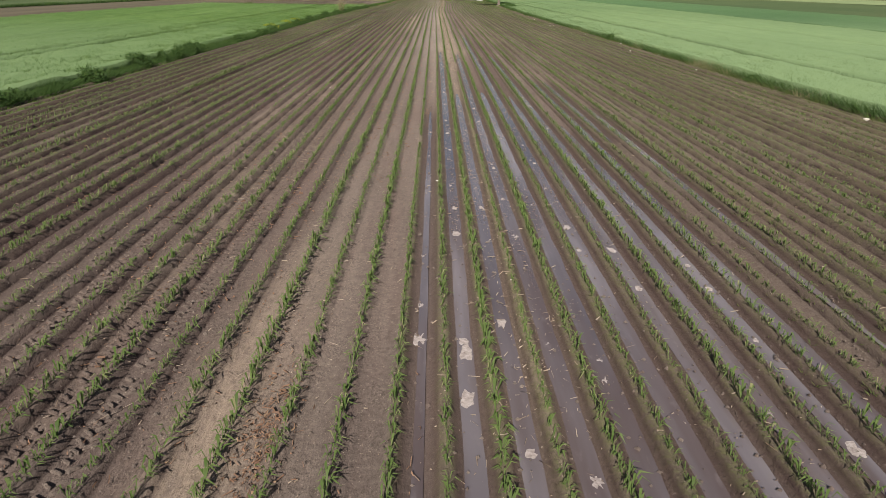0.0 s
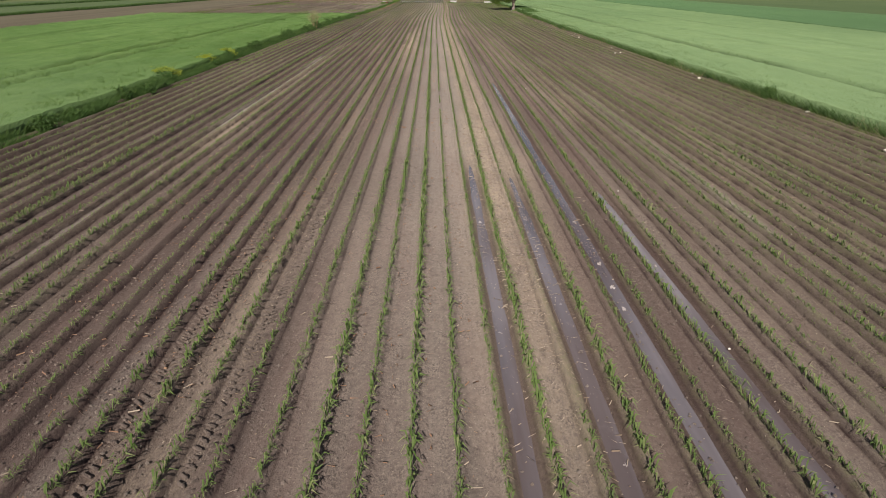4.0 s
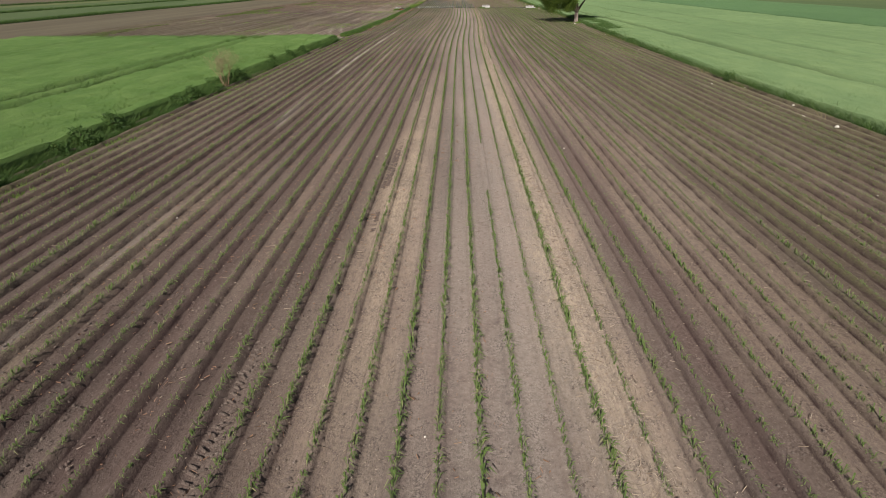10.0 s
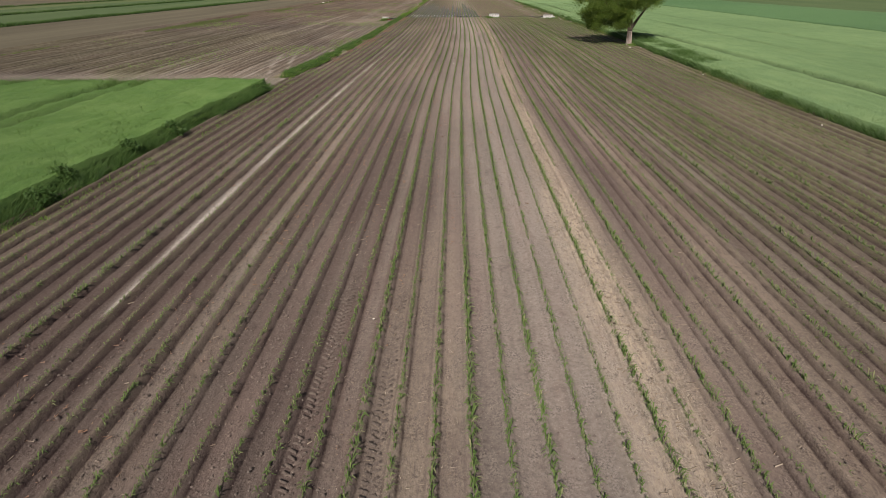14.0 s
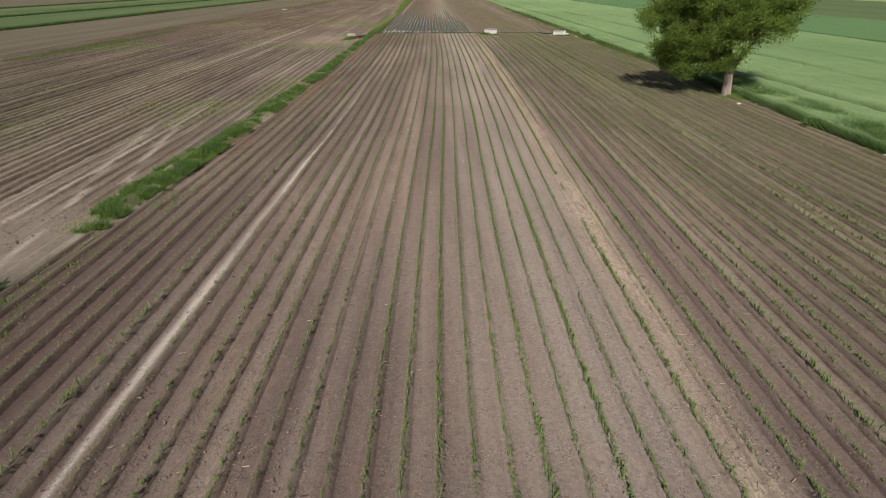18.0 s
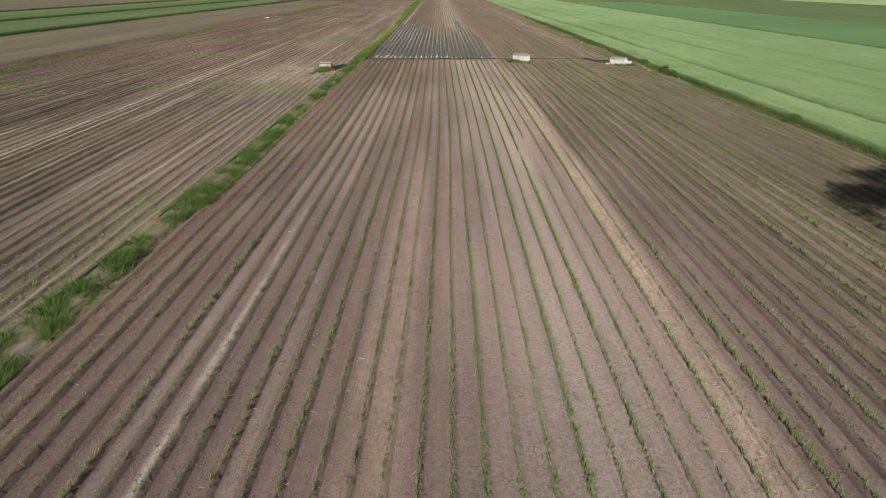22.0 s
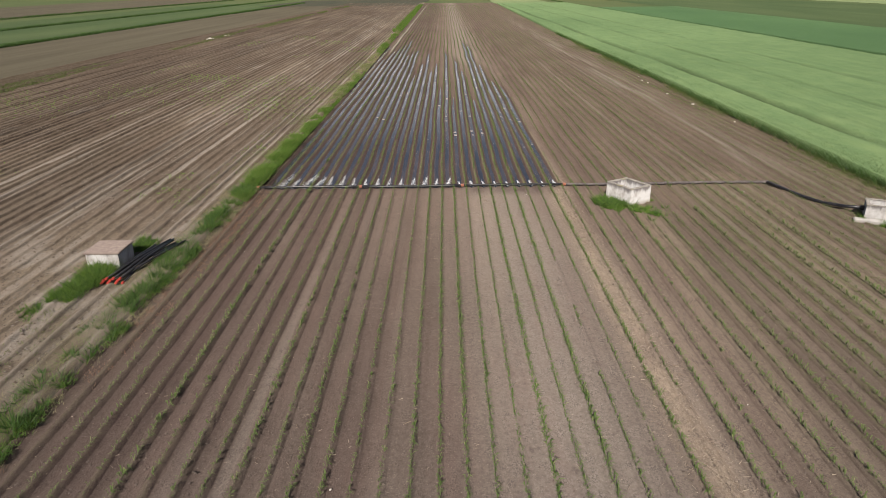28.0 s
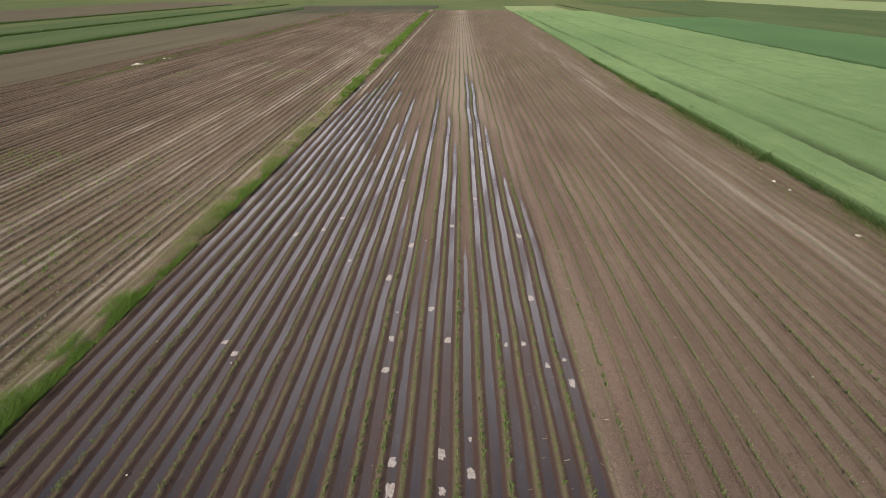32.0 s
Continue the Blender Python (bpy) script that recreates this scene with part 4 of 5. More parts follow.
grass_stuff("wheat_blades", x, y, 0.38 - 0.34 * ramp(right_edge(y) + 0.7 - x, 0, 0.6), 0.26 + 0.12 * fnoise(x * 0.5, y * 0.4, 71) + 0.22 * (right_edge(y) + 0.6 > x), 0.018, 3, 0.22, M_WHEAT_BLADE, "pale green wheat ears and blades", "wheat")
M_YOUNG = plant_material("young_wheat_blade", (0.060, 0.120, 0.026), (0.125, 0.205, 0.055), (0.17, 0.24, 0.075), 0.3)
x, y = spread_points(52000, 18, 185.2, lambda y, u: left_edge(y) - 0.45 - 18 * u, 2.2)
s = (np.abs(x + 26.7) > 0.35) & (np.abs(x + 28.4) > 0.35)
x, y = x[s], y[s]
grass_stuff("wheat_blades", x, y, 0.44 - 0.40 * ramp(x - left_edge(y) + 1.2, 0, 0.6), 0.26 + 0.22 * fnoise(x * 0.5, y * 0.4, 71) + 0.2 * (left_edge(y) - 1.0 < x), 0.02, 3, 0.22, M_YOUNG, "bright green wheat blades", "wheat")
x, y = spread_points(5000, 182.6, 185.4, lambda y, u: -58 + 40.2 * u)
grass_stuff("wheat_blades", x, y, 0.1 + 0 * x, 0.6 + 0.25 * RNG.random(len(x)), 0.02, 4, 0.22, M_YOUNG, "bright green wheat blades at the headland", "wheat")

# ---- straw and stones on the soil ----
y = RNG.uniform(3, 350, 260000)
x = np.where(RNG.random(260000) < 0.26, 2.55 + drift(y) + RNG.normal(0, 0.5, 260000), RNG.uniform(-16, 18, 260000))
w = np.exp(-((x - drift(y) - 2.55) / 0.75) ** 2) * ramp(y, 45, 66) * (y < 300) + 0.8 * np.exp(-((x + 2.6) / 0.9) ** 2) * np.exp(-((y - 118) / 14) ** 2)
w = w + 0.7 * np.exp(-((x + 9.7) / 0.75) ** 2) * ramp(y, 52, 66) * (1 - ramp(y, 118, 150))
w = w + 1.0 * np.exp(-((x + 0.9) / 0.8) ** 2) * np.exp(-((y - 7) / 7) ** 2) + 0.35 * ramp(fnoise(x * 0.5, y * 0.035, 31), 0.5, 0.75) + 0.08 + 0.14 * (y < 60)
s = (RNG.random(len(x)) < w) & ~((y > 296) & (x < 4.2) & (RNG.random(len(x)) < 0.8))
x, y = x[s], y[s]
m = len(x)
ln, az, wd = 0.010 + 0.085 * RNG.random(m) ** 2.6, RNG.uniform(0, np.pi, m), RNG.uniform(0.0022, 0.0058, m)
xr = x - drift(y)
base = np.where(np.abs(xr - PITCH * np.round(xr / PITCH)) < 0.1, 0.035, -0.025) + 0.02
pts = np.empty((m, 4, 3))
for i, (a, b) in enumerate(((-1, -1), (1, -1), (1, 1), (-1, 1))):
    pts[:, i] = np.stack([x + a * ln * np.cos(az) - b * wd * np.sin(az), y + a * ln * np.sin(az) + b * wd * np.cos(az), base + 0.003 * b + 0.012 * a * RNG.uniform(-1, 1, m)], -1)
tagged(npmesh("straw_litter", pts.reshape(-1, 3), np.arange(m * 4).reshape(-1, 4), M_STRAW), "scattered pale straw and broken maize stalks", "straw", kind="stuff")

# broken stalks and chaff lying in the right-hand halves of the furrows, and a reddish heap
m = 26000
row = np.round(RNG.uniform(-16, 1, m) / PITCH)
y = RNG.uniform(3, 260, m)
x = row * PITCH + RNG.uniform(0.10, 0.40, m) + drift(y)
s = fnoise(x * 0.4, y * 0.08, 87) > 0.45
x, y = np.concatenate([x[s], -0.9 + RNG.normal(0, 0.16, 420)]), np.concatenate([y[s], 6.9 + RNG.normal(0, 0.9, 420)])
m = len(x)
ln, az, wd = 0.015 + 0.06 * RNG.random(m) ** 2, RNG.normal(1.5, 0.8, m), RNG.uniform(0.003, 0.006, m)
pts = np.empty((m, 4, 3))
for i, (a, b) in enumerate(((-1, -1), (1, -1), (1, 1), (-1, 1))):
    pts[:, i] = np.stack([x + a * ln * np.cos(az) - b * wd * np.sin(az), y + a * ln * np.sin(az) + b * wd * np.cos(az), 0.0 + 0.02 * RNG.random(m) + 0.02 * a * RNG.uniform(-1, 1, m)], -1)
tagged(npmesh("stalk_litter", pts.reshape(-1, 3), np.arange(m * 4).reshape(-1, 4), M_TWIG), "reddish brown broken maize stalks in the furrows", "straw", kind="stuff")

# clods of soil
x, y = np.clip(RNG.normal(-0.5, 7.0, 300000), -17, 19), RNG.uniform(3, 325, 300000)
s = (fnoise(x * 0.35, y * 0.06, 77) > 0.34) & (RNG.random(len(x)) < 0.22 + 0.78 * ramp(np.abs(x - drift(y) - np.interp(y, [150, 190], [0.6, -1.9])), 2, 6.5)) & ~((y > 296) & (x < 4.2))
x, y = x[s], y[s]
m = len(x)
r = 0.011 + 0.030 * RNG.random(m) ** 2
octa = np.array([[1, 0, 0], [0, 1, 0], [-1, 0, 0], [0, -1, 0], [0, 0, 1]], float)
pts = octa[None] * r[:, None, None] * RNG.uniform(0.6, 1.4, (m, 5, 1))
xr = x - drift(y)
pts = pts + np.stack([x, y, np.where(np.abs(xr - PITCH * np.round(xr / PITCH)) < 0.1, 0.02, -0.035)], -1)[:, None]
tri = (np.arange(m)[:, None, None] * 5 + np.array([[0, 1, 4], [1, 2, 4], [2, 3, 4], [3, 0, 4]])[None]).reshape(-1, 3)
zero = np.zeros(m * 5)
tagged(npmesh("soil_clods", pts.reshape(-1, 3), tri, M_SOIL, attrs={"wet": zero, "straw": zero, "pale": np.repeat(0.12 * RNG.random(m), 5), "weed": zero, "shade_and_tone": np.repeat(0.3 * (np.abs(xr + 1.0) > 6.0), 5)}), "small brown clods on the ridges", "clods", kind="stuff")
m = 70000
x, y = -14.5 - 24 * RNG.random(m) ** 1.6, RNG.uniform(188, 345, m)
s = (x < left_edge(y) - 0.2) & (fnoise(x * 0.5, y * 0.12, 79) + 0.25 * np.exp(-(((x + 19) / 4) ** 2 + ((y - 282) / 14) ** 2)) > 0.48)
x, y = x[s], y[s]
m = len(x)
r = 0.015 + 0.05 * RNG.random(m) ** 2.2
pts = octa[None] * r[:, None, None] * RNG.uniform(0.5, 1.5, (m, 5, 1)) * np.array([1, 1, 0.8])
pts = pts + np.stack([x, y, 0.02 + 0.10 * ramp(x - left_edge(y), -2.0, -0.9)], -1)[:, None]
tri = (np.arange(m)[:, None, None] * 5 + np.array([[0, 1, 4], [1, 2, 4], [2, 3, 4], [3, 0, 4]])[None]).reshape(-1, 3)
zero = np.zeros((m, 5))
tone = RNG.random((m, 1))
tagged(npmesh("soil_clods", pts.reshape(-1, 3), tri, M_SOIL2, attrs={"wet": zero, "straw": zero, "pale": zero + 0.35 * (tone > 0.6), "weed": zero, "shade_and_tone": zero + 0.2 * (tone < 0.35)}), "dry pale and dark clods on the fallow soil", "clods", kind="stuff")

# lug marks of a tractor's tyre pressed into some furrows
lx, ly, la = [], [], []
for cx, y0, y1 in ((-4.55, 40, 168), (-3.15, 4, 150), (-3.85, 4, 40), (-5.25, 4, 40)):
    yy = np.arange(y0, y1, 0.20)
    for sgn in (-1, 1):
        lx.append(cx + sgn * 0.085 + RNG.normal(0, 0.012, len(yy)))
        ly.append(yy + 0.04 * sgn + RNG.normal(0, 0.012, len(yy)))
        la.append(sgn * 0.5 + RNG.normal(0, 0.12, len(yy)))
lx, ly, la = np.concatenate(lx), np.concatenate(ly), np.concatenate(la)
s = (fnoise(lx * 0.2, ly * 0.09, 83) > 0.40) & (RNG.random(len(lx)) < 0.85)
lx, ly, la = lx[s], ly[s], la[s]
m = len(lx)
wedge = np.array([[-0.09, -0.02, 0], [0.09, -0.02, 0], [0.09, 0.035, 0], [-0.09, 0.035, 0], [-0.07, 0.018, 0.036], [0.07, 0.018, 0.036]])
p = wedge[None] * RNG.uniform(0.7, 1.2, (m, 6, 1))
pts = np.stack([lx[:, None] + p[..., 0] * np.cos(la)[:, None] - p[..., 1] * np.sin(la)[:, None], ly[:, None] + p[..., 0] * np.sin(la)[:, None] + p[..., 1] * np.cos(la)[:, None], p[..., 2] - 0.035], -1)
tri = (np.arange(m)[:, None, None] * 6 + np.array([[0, 1, 5], [0, 5, 4], [2, 3, 4], [2, 4, 5], [1, 2, 5], [3, 0, 4]])[None]).reshape(-1, 3)
zero = np.zeros(m * 6)
tagged(npmesh("tyre_lug_marks", pts.reshape(-1, 3), tri, M_SOIL, attrs={"wet": zero, "straw": zero, "pale": zero, "weed": zero, "shade_and_tone": zero + 0.12}), "soil pressed into bars by a tractor tyre in a furrow", "tyre marks", kind="stuff")


def stone_mesh(seed):
    rs = random.Random(seed)
    bm = bmesh.new()
    bmesh.ops.create_icosphere(bm, subdivisions=1, radius=1)
    for v in bm.verts:
        v.co = v.co * rs.uniform(0.75, 1.2)
        v.co.z *= 0.55
    me = bpy.data.meshes.new("pale_stone")
    bm.to_mesh(me)
    bm.free()
    me.materials.append(M_STONE)
    return me


STONES = [stone_mesh(i) for i in range(4)]
rs = random.Random(5)
for i in range(110):
    y = rs.uniform(8, 345)
    if i % 3 == 0:
        x = float(right_edge(y)) - rs.uniform(0.3, 2.2)
        r = rs.uniform(0.07, 0.17)
    else:
        x = rs.uniform(-12, 15)
        r = rs.uniform(0.02, 0.045)
    ob = new("pale_stone", STONES[i % 4])
    ob.matrix_basis = pose(x, y, 0.05, 0, 0, rs.uniform(0, 360)) @ Matrix.Diagonal((r * rs.uniform(0.8, 1.5), r, r, 1))
    tagged(ob, "small pale stone lying on brown soil", "stone", "pale stones")


for hx, hy, r in ((-54.1, 411.0, 0.45), (-53.6, 411.6, 0.3), (-54.6, 410.5, 0.28), (-53.9, 421.4, 0.3), (-53.3, 422.0, 0.24)):
    ob = new("pale_stone", STONES[int(hy) % 4])
    ob.matrix_basis = pose(hx, hy, 0.5 * r, 0, 0, 40 * hy) @ Matrix.Diagonal((r * 1.3, r, r, 1))
    tagged(ob, "large pale stone in a heap on a grassy boundary", "stone", "heaped stones")


# ---- froth rafts on the water ----
def froth_mesh(seed):
    rs = random.Random(seed)
    bm = bmesh.new()
    n = 14
    ring, top = [], []
    for i in range(n):
        a = 2 * math.pi * i / n
        q = 1 / max(abs(math.cos(a)), abs(math.sin(a))) ** 0.6
        r = q * rs.uniform(0.55, 1.0)
        ring.append(bm.verts.new((0.17 * r * math.cos(a), 0.30 * r * math.sin(a), 0)))
        top.append(bm.verts.new((0.13 * r * math.cos(a), 0.25 * r * math.sin(a), rs.uniform(0.004, 0.012))))
    mid = bm.verts.new((0, 0, 0.012))
    for i in range(n):
        j = (i + 1) % n
        bm.faces.new((ring[i], ring[j], top[j], top[i]))
        bm.faces.new((top[i], top[j], mid))
    me = bpy.data.meshes.new("froth_raft")
    bm.to_mesh(me)
    bm.free()
    me.materials.append(M_FROTH)
    return me


FROTH = [froth_mesh(i) for i in range(5)]
CRUST = [m.copy() for m in FROTH]
for m in CRUST:
    m.materials.clear()
    m.materials.append(M_CRUST)
rs = random.Random(8)
RAFTS = [(-4, 317.2), (-2, 321.9), (-1, 319.3), (3, 319.1), (4, 317.6), (5, 318.0), (5, 316.5), (-3, 312.4), (-1, 312.8), (0, 312.0), (-1, 311.3), (-3, 311.3), (-4, 329.1), (-8, 327.0),
         (-11, 331.4), (-13, 330.6), (-10, 333.3), (-13, 319.0), (-12, 318.2), (-5, 325.0), (-1, 332.1), (-6, 341.3), (2, 349.8), (1, 337.2), (4, 330.6), (4, 323.0), (-4, 319.4),
         (1, 9.7), (2, 8.0), (2, 9.3), (2, 14.8), (3, 10.3), (3, 6.8), (4, 9.6), (5, 8.5), (6, 15.3), (4, 14.6), (9, 6.9), (4, 6.3), (8, 7.7)]
big = len(RAFTS)
RAFTS += [(rs.choice([-9, -6, -4, -3, -2, -1, 0, 1, 2, 3, 4, 5, 5]), rs.uniform(305, 372)) for _ in range(10)] + [(rs.choice([2, 2, 4, 4, 6, 6, 8]), rs.uniform(9, 58)) for _ in range(46)] + [(rs.choice([1, 3, 5, 7, 9]), rs.uniform(9, 32)) for _ in range(18)]
for i, (k, y) in enumerate(RAFTS):
    size = (rs.uniform(0.7, 1.15) if y > 200 else rs.uniform(0.5, 0.8)) if i < big else rs.uniform(0.25, 0.6)
    ob = new("froth_raft", FROTH[i % 5] if y > 200 else CRUST[i % 5])
    ob.matrix_basis = pose(PITCH * (k + 0.5) + (float(meander(np.array(PITCH * (k - 1.5)), np.array(y))) - 1.4 if y > 200 else 0.0) + rs.uniform(-0.05, 0.05), y, -0.064, 0, 0, rs.uniform(-12, 12)) @ Matrix.Diagonal((min(1.0, size), size * rs.uniform(0.7, 1.35), 1, 1))
    tagged(ob, "pale froth and chaff raft floating in a flooded furrow" if y > 200 else "muddy crust with chaff in a flooded furrow", "froth", "froth rafts")


# ---- concrete boxes ----
def concrete_box(name, x, y, turn, sx, sy, high, label, thick=0.15):
    t = thing(name, x, y, -0.05, turn)
    for i, (w, d, px, py) in enumerate(((sx, thick, 0, -(sy - thick) / 2), (sx, thick, 0, (sy - thick) / 2), (thick, sy - 2 * thick - 0.004, -(sx - thick) / 2, 0), (thick, sy - 2 * thick - 0.004, (sx - thick) / 2, 0))):
        part("wall", box_bm(w, d, high, (px, py, high / 2), 0.006), M_CONCRETE, t)
    return tagged(t, label, "water box")


def box_rim(t, sx, sy, high, thick=0.15):
    for w, d, px, py in ((sx + 0.03, thick + 0.02, 0, -(sy - thick) / 2), (sx + 0.03, thick + 0.02, 0, (sy - thick) / 2), (thick + 0.04, sy - 2 * thick - 0.06, -(sx - thick) / 2, 0), (thick + 0.04, sy - 2 * thick - 0.06, (sx - thick) / 2, 0)):
        part("rim", box_bm(w, d, 0.06, (px, py, high + 0.031), 0.02), M_RIM, t, "rim with yellow lichen")


mid_box = concrete_box("concrete_water_box", 7.45, 294.05, 31, 1.5, 1.82, 0.93, "open stained concrete water box standing in green grass")
box_rim(mid_box, 1.5, 1.82, 0.93)
bm = bmesh.new()
bmesh.ops.create_icosphere(bm, subdivisions=3, radius=1.0)
rs = random.Random(2)
for v in bm.verts:
    v.co = Vector((0.12 + 0.45 * max(-1.0, min(0.98, v.co.x)), -0.42 + 0.32 * v.co.y, 0.40 + 0.36 * v.co.z)) + Vector((0, 0, rs.uniform(-0.05, 0.05)))
part("debris", bm, M_BARK, mid_box, "dark heap of debris inside")
part("floor_slab", box_bm(1.19, 1.5, 0.10, (0, 0, 0.06), 0.01), M_CONCRETE, mid_box)
left_box = concrete_box("concrete_water_box", -17.1, 285.5, 0, 1.38, 1.36, 0.74, "low concrete water box with a reddish slab lid")
part("lid", box_bm(1.52, 1.5, 0.08, (0, 0, 0.784), 0.025), M_SLAB, left_box, "weathered reddish slab lid")
right_box = concrete_box("concrete_water_box", 19.5, 290.6, -28, 1.9, 1.3, 0.78, "white stained concrete water box at the field's edge")
box_rim(right_box, 1.9, 1.3, 0.78)
part("apron", box_bm(3.0, 0.55, 0.16, (0.1, -0.95, 0.08), 0.04), M_CONCRETE, right_box, "low white concrete apron")
part("end_block", box_bm(0.7, 0.9, 0.42, (1.32, -0.2, 0.21), 0.05), M_CONCRETE, right_box)
part("outlet", tube([(-1.15, 0.15, 0.42), (-0.9, 0.15, 0.42)], 0.13, 12), M_PIPE, right_box, "black pipe outlet")
for bx, by, rx, ry, cnt, lift in ((7.3, 292.7, 1.8, 2.5, 2100, 0.40), (-17.2, 283.8, 0.8, 1.2, 600, 0.34), (-17.35, 282.2, 0.6, 1.2, 300, 0.24), (-17.8, 280.6, 0.6, 1.0, 110, 0.14), (-16.6, 287.6, 0.6, 1.2, 300, 0.22), (19.6, 289.6, 2.0, 1.5, 700, 0.26)):
    a, r = RNG.uniform(0, 2 * np.pi, cnt), np.sqrt(RNG.random(cnt))
    x, y = bx + r * np.cos(a) * rx, by + r * np.sin(a) * ry
    clump = fnoise(x * 1.1, y * 0.9, 91)
    c31, s31 = math.cos(radians(31)), math.sin(radians(31))
    u, v = (x - 7.45) * c31 + (y - 294.05) * s31, -(x - 7.45) * s31 + (y - 294.05) * c31
    s = (np.abs(u) > 0.82) | (np.abs(v) > 0.98)
    s &= (np.abs(x + 17.1) > 0.74) | (np.abs(y - 285.5) > 0.74)
    s &= (np.abs(x - 19.5) > 1.0) | (np.abs(y - 290.6) > 0.9)
    s &= clump > (0.28 if bx > 0 else 0.34) + 0.30 * r ** 2
    grass_stuff("box_grass", x[s], y[s], 0 * x[s], lift * (0.1 + 2.6 * clump[s] ** 2) * RNG.uniform(0.4, 1.3, s.sum()), 0.011, 11, 0.22, M_GRASS, "lush green grass round the concrete box")
    s &= (RNG.random(cnt) < 0.3) & (clump > 0.42)
    grass_stuff("box_weeds", x[s], y[s], 0 * x[s], lift * (0.4 + 1.2 * clump[s]), 0.022, 8, 0.26, M_BUSH, "dark leafy weeds in the grass round the concrete box", "weeds")

# ---- irrigation pipe ----
PIPE_Y, PIPE_Z = 296.45, 0.115
pipe = thing("irrigation_pipe", -13.6, PIPE_Y, PIPE_Z, 0.9)
for i in range(5):
    x0, x1 = 6.0 * i, 6.0 * (i + 1)
    mid = [(x0 + (x1 - x0) * j / 8, 0.07 * math.sin(math.pi * j / 8) * (-1) ** i, 0.012 * math.sin(2.3 * j)) for j in range(9)]
    section = part("pipe_section", tube(mid, 0.068, 12), M_PIPE if i < 3 else M_GREYPIPE, pipe, "black perforated section" if i < 3 else "dull grey section")
for i in range(6):
    bm = tube([(6.0 * i - 0.09, 0, 0), (6.0 * i - 0.055, 0, 0), (6.0 * i + 0.055, 0, 0), (6.0 * i + 0.09, 0, 0)], [0.074, 0.088, 0.088, 0.074], 14)
    part("coupling", bm, M_ORANGE if i < 4 else M_GREYPIPE, pipe, "orange plastic coupling" if i < 4 else "grey coupling")
tagged(pipe, "long black irrigation pipe laid across the maize rows", "pipe")
hose = part("supply_hose", tube([(16.4, 296.92, 0.115), (16.75, 295.6, 0.11), (17.1, 294.2, 0.09), (17.6, 292.9, 0.12), (18.1, 291.9, 0.25), (18.62, 291.25, 0.38)], 0.085, 12), M_PIPE)
tagged(hose, "black rubber supply hose curving over the soil", "hose")


def water_jet(x, y, size, lean, seed):
    """Droplets of a plume that is broad where it lands and thins out to a wisp."""
    g = np.random.default_rng(seed)
    m = int(300 + 850 * size)
    u = g.random(m) ** 1.5
    fan = (0.016 + 0.11 * size * (1 - u) ** 1.3) * g.normal(0, 1, m)
    c = np.stack([x + fan + lean * size * u ** 1.3, y + 0.08 + 0.62 * size * u + 0.05 * g.normal(0, 1, m), 0.04 + 0.50 * size * u ** 0.85 + 0.06 * size * g.normal(0, 1, m)], -1)
    c[:, 2] = np.maximum(c[:, 2], -0.01)
    r = g.uniform(0.0022, 0.0062, m)[:, None, None]
    way = np.array([0.9 * lean, 3.2, 3.6])
    tet = np.array([[1, 0, 0], [-0.5, 0.5, 0.6], [-0.5, 0.5, -0.6], way])
    pts = c[:, None] + tet[None] * r * g.uniform(0.6, 1.3, (m, 4, 1))
    tri = (np.arange(m)[:, None, None] * 4 + np.array([[0, 1, 2], [0, 3, 1], [1, 3, 2], [0, 2, 3]])[None]).reshape(-1, 3)
    return tagged(npmesh("water_jet", pts.reshape(-1, 3), tri, M_SPRAY), "white jet of water spraying from the pipe into a furrow", "water jet", kind="stuff")


for k in range(-18, 6):
    jx = PITCH * (k + 0.5)
    vary = 0.8 + 0.4 * float(hash01(np.array(k), np.array(1), 3))
    if k < -14:
        size, lean = 0.95 * vary, 0.55 + 0.5 * (vary - 0.8)
    elif k < -3:
        size, lean = (0.86 - 0.02 * (k + 14)) * vary, 0.12 + 0.5 * (vary - 0.9)
    else:
        size, lean = 0.40 * vary, -0.35
    water_jet(jx - 0.12 * lean, PIPE_Y + 0.0157 * (jx + 13.6), size, lean, 40 + k)

# pipes kept on the bank
stack = thing("pipe_stack", -15.9, 285.6, 0.06)
rs = random.Random(4)
for i in range(10):
    a, b = -0.5 + 0.09 * i + rs.uniform(-0.04, 0.04), -0.1 + 0.13 * ((i * 7) % 10) + rs.uniform(-0.06, 0.06)
    z0 = 0.06 + 0.09 * (i % 3)
    one = part("pipe_section", tube([(a, -2.35, z0), ((a + b) / 2 + 0.1, -0.4, z0 + 0.12), (b + 0.25, 1.55 + rs.uniform(-0.35, 0.3), z0 + 0.10)], 0.045, 10), M_PIPE, stack, "black plastic pipe")
    y0 = -2.4
    part("coupling", tube([(a, y0 - 0.08, z0), (a, y0 - 0.01, z0), (a, y0 + 0.07, z0)], [0.046, 0.060, 0.050], 12), M_RED, one, "red end coupling")
tagged(stack, "stack of black irrigation pipes with red ends beside the box", "pipes")
